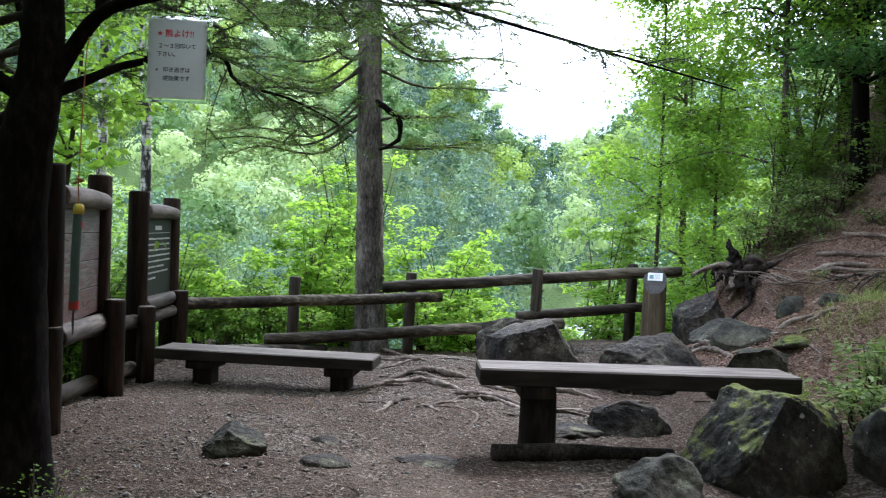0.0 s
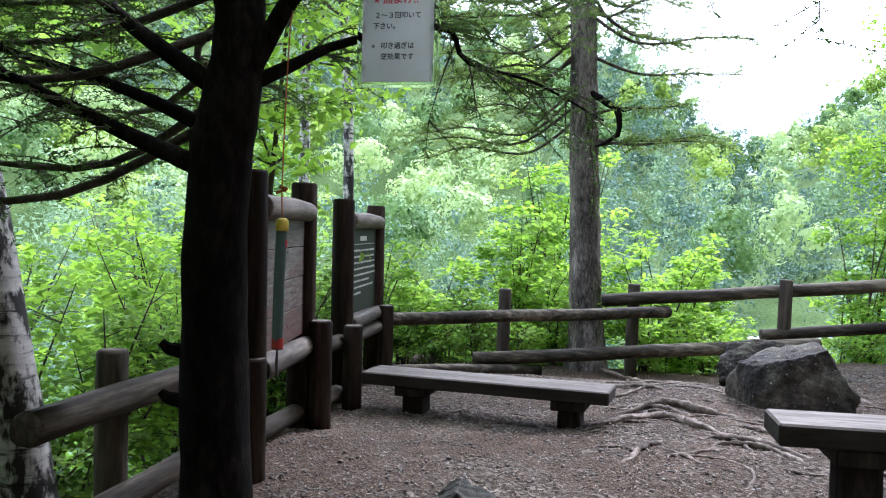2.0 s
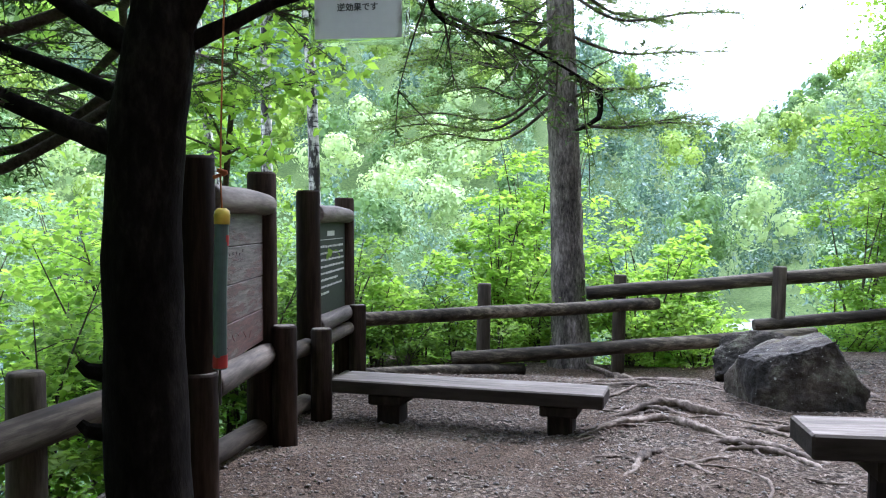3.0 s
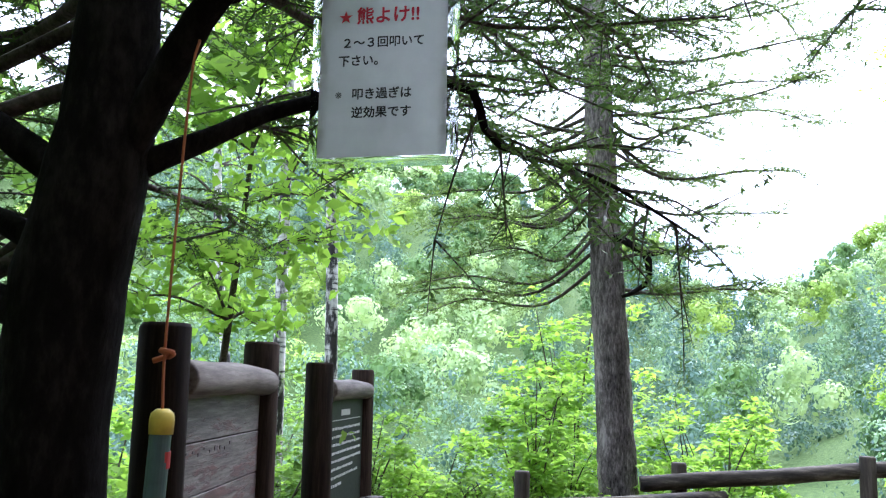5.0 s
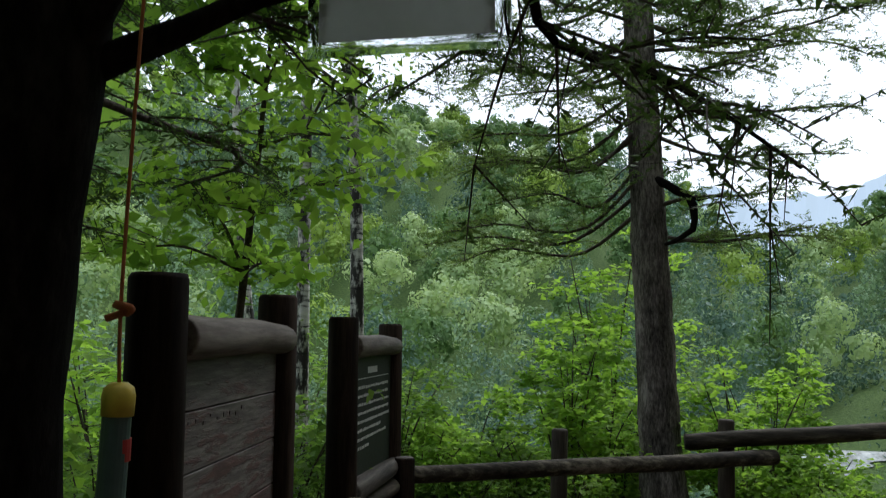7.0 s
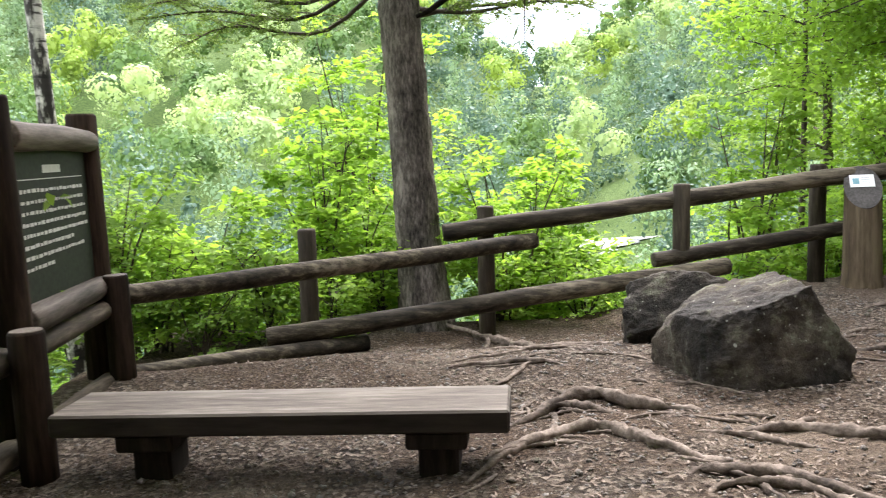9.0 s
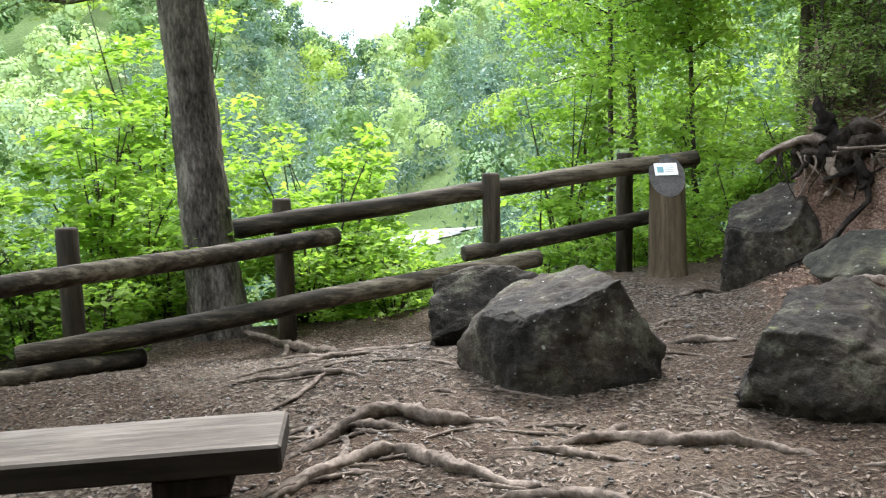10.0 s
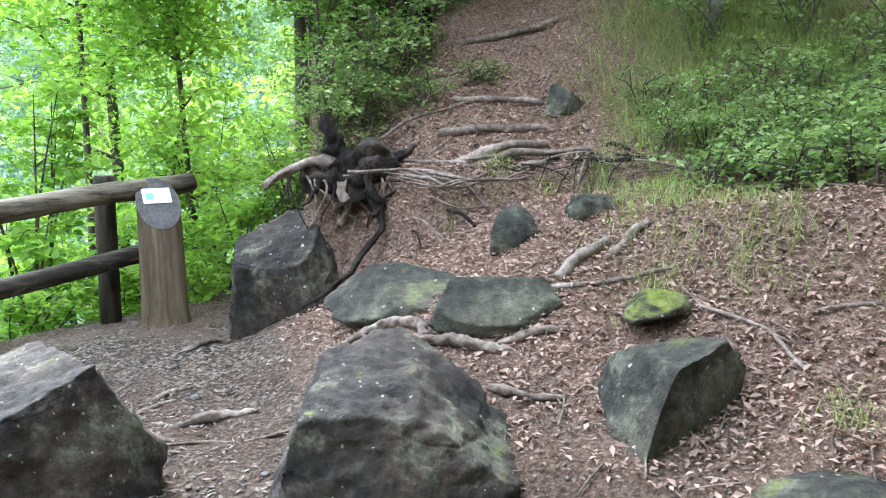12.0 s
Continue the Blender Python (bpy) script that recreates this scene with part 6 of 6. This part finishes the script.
    # grass on the upper bank: clumps of bent blades
    def blades(centres, per, hgt, spread):
        c = np.repeat(centres, per, axis=0)
        k = len(c)
        base = c + rg.normal(size=(k, 3)) * np.array([spread, spread, 0])
        base[:, 2] = height(base[:, 0], base[:, 1])
        a = rg.uniform(0, 6.28, k)
        out = np.stack([np.cos(a), np.sin(a), np.zeros(k)], 1)
        h = hgt * rg.uniform(0.5, 1.2, k)[:, None]
        side = np.stack([-np.sin(a), np.cos(a), np.zeros(k)], 1) * 0.0021
        midp = base + out * h * 0.4 + np.array([0, 0, 1]) * h * 0.6
        tip = base + out * h * rg.uniform(0.8, 1.35, (k, 1)) + np.array([0, 0, 1]) * h * rg.uniform(0.05, 0.7, (k, 1))
        vv = np.stack([base - side, base + side, midp + side * 0.8, midp - side * 0.8, tip], 1).reshape(-1, 3)
        i = np.arange(k)[:, None] * 5
        return vv, [], np.vstack([i + np.array([0, 1, 2]), i + np.array([0, 2, 3]), i + np.array([3, 2, 4])])

    pts, short = [], []
    for _ in range(1350):
        gx, gy = rg.uniform(3.9, 9.0), rg.uniform(6.3, 10.6)
        s = ((gx - 4.6) + (gy - 10.1)) * 0.7071
        on_top = -0.05 < s < 2.8 and rg.random() < 0.75 * smooth(5.2, 5.9, gx - 0.75 * s)
        below = abs(gx - 4.55 - 0.83 * (gy - 8.4)) < 0.45 and 7.4 < gy < 9.1 and rg.random() < 0.5
        if on_top:
            pts.append((gx, gy, 0))
        elif below:
            short.append((gx, gy, 0))
    tagged(fast_mesh("grass", blades(np.array(pts), 36, 0.38, 0.2), GRASS), "long bent grass on the bank", "grass", kind="stuff")
    tagged(fast_mesh("grass", blades(np.array(short), 26, 0.17, 0.12), GRASS), "short bent grass among dead leaves on the bank", "grass", kind="stuff")
    pts = [(4.7 + f + rg.normal() * 0.08, 9.85 - f + rg.normal() * 0.08, 0) for f in rg.uniform(-0.3, 1.0, 9)] + [(3.75 + rg.normal() * 0.2, 7.95 + rg.normal() * 0.15, 0) for _ in range(2)] + [(rg.uniform(3.2, 4.8), rg.uniform(4.8, 7.0), 0) for _ in range(40)]
    tagged(fast_mesh("grass", blades(np.array(pts), 40, 0.16, 0.06), GRASS), "thin grass tufts at the broken edge of the bank", "grass", kind="stuff")


scatter()


# ---- low plants on the bank ----
def bank_plants():
    rg = np.random.default_rng(88)
    for k, (x, y, h, w, size) in enumerate((
        (5.15, 8.55, 0.24, 0.3, 0.05), (5.3, 8.25, 0.28, 0.3, 0.055), (5.0, 7.95, 0.26, 0.3, 0.055), (5.35, 7.7, 0.32, 0.35, 0.06), (5.1, 7.35, 0.3, 0.3, 0.06), (5.6, 8.0, 0.34, 0.35, 0.055), (5.7, 8.5, 0.3, 0.35, 0.045), (5.5, 7.2, 0.34, 0.35, 0.06), (5.9, 7.5, 0.4, 0.4, 0.06), (5.62, 9.1, 0.24, 0.3, 0.04), (5.85, 8.85, 0.26, 0.3, 0.045), (6.5, 9.2, 0.5, 0.45, 0.05), (7.0, 8.7, 0.55, 0.5, 0.055), (7.5, 8.2, 0.6, 0.5, 0.055), (7.4, 9.8, 0.6, 0.5, 0.05), (8.0, 9.2, 0.7, 0.55, 0.055), (8.4, 8.4, 0.8, 0.6, 0.06), (8.8, 9.8, 0.9, 0.7, 0.06), (9.6, 9.0, 1.2, 0.8, 0.07), (7.9, 10.6, 0.6, 0.55, 0.055), (9.3, 10.9, 1.1, 0.8, 0.065), (6.0, 8.6, 0.25, 0.3, 0.04), (6.2, 8.35, 0.28, 0.35, 0.05), (6.35, 8.1, 0.3, 0.35, 0.05), (6.1, 9.3, 0.25, 0.35, 0.035), (6.6, 8.7, 0.3, 0.4, 0.04),
        (6.0, 8.2, 0.26, 0.3, 0.055), (6.2, 7.9, 0.3, 0.3, 0.06), (5.9, 7.75, 0.24, 0.25, 0.055), (6.55, 7.85, 0.35, 0.35, 0.055), (6.9, 8.2, 0.35, 0.4, 0.05), (6.7, 7.5, 0.35, 0.35, 0.06), (7.2, 7.9, 0.4, 0.4, 0.055), (6.3, 9.7, 0.35, 0.3, 0.035), (7.2, 9.2, 0.35, 0.4, 0.045), (7.8, 8.6, 0.4, 0.5, 0.05), (3.5, 5.9, 0.5, 0.45, 0.06), (3.9, 5.3, 0.6, 0.5, 0.06), (3.3, 5.5, 0.45, 0.4, 0.055),
        (4.35, 11.5, 0.55, 0.4, 0.05), (4.6, 11.75, 0.7, 0.45, 0.05), (4.85, 11.6, 0.5, 0.4, 0.05), (5.1, 11.9, 0.7, 0.45, 0.055), (5.45, 11.95, 0.7, 0.5, 0.055), (5.9, 12.1, 0.7, 0.5, 0.055), (6.5, 12.3, 0.7, 0.5, 0.055), (4.6, 12.3, 1.1, 0.55, 0.06), (5.1, 12.6, 1.4, 0.6, 0.06), (5.7, 12.8, 1.4, 0.65, 0.06), (6.3, 13.0, 1.3, 0.7, 0.06), (7.0, 13.1, 1.2, 0.7, 0.06),
        (7.4, 12.6, 0.8, 0.6, 0.06), (5.35, 11.4, 0.25, 0.25, 0.045), (6.0, 11.3, 0.2, 0.25, 0.04), (7.8, 12.0, 0.6, 0.5, 0.06), (8.6, 11.0, 0.6, 0.5, 0.06))):
        shrub("bank_plant", x, y, h, w, int(260 + 850 * h), size * 1.05, HERB if h < 0.9 else GREEN, "low leafy plant on the wooded bank", 300 + k, 7, bare=0.15, group="plants on the bank", category="plant")
    for k, (x, y) in enumerate(((-1.98, 4.05),)):
        shrub("weed", x, y, 0.05, 0.16, 170, 0.03, GREEN, "small weed in the grit", 340 + k, 5, bare=0.1, group="weeds", category="plant")
    for k, (x, y) in enumerate(((7.6, 9.75), (8.2, 9.9), (9.2, 10.4))):
        leaf_tree("slope_tree", x, y, 7, 0.075, 0.3, 1.8, 9000, 0.1, DEEP, TWIG, "slim tree standing on the leafy slope", 350 + k, group="trees on the slope")


bank_plants()
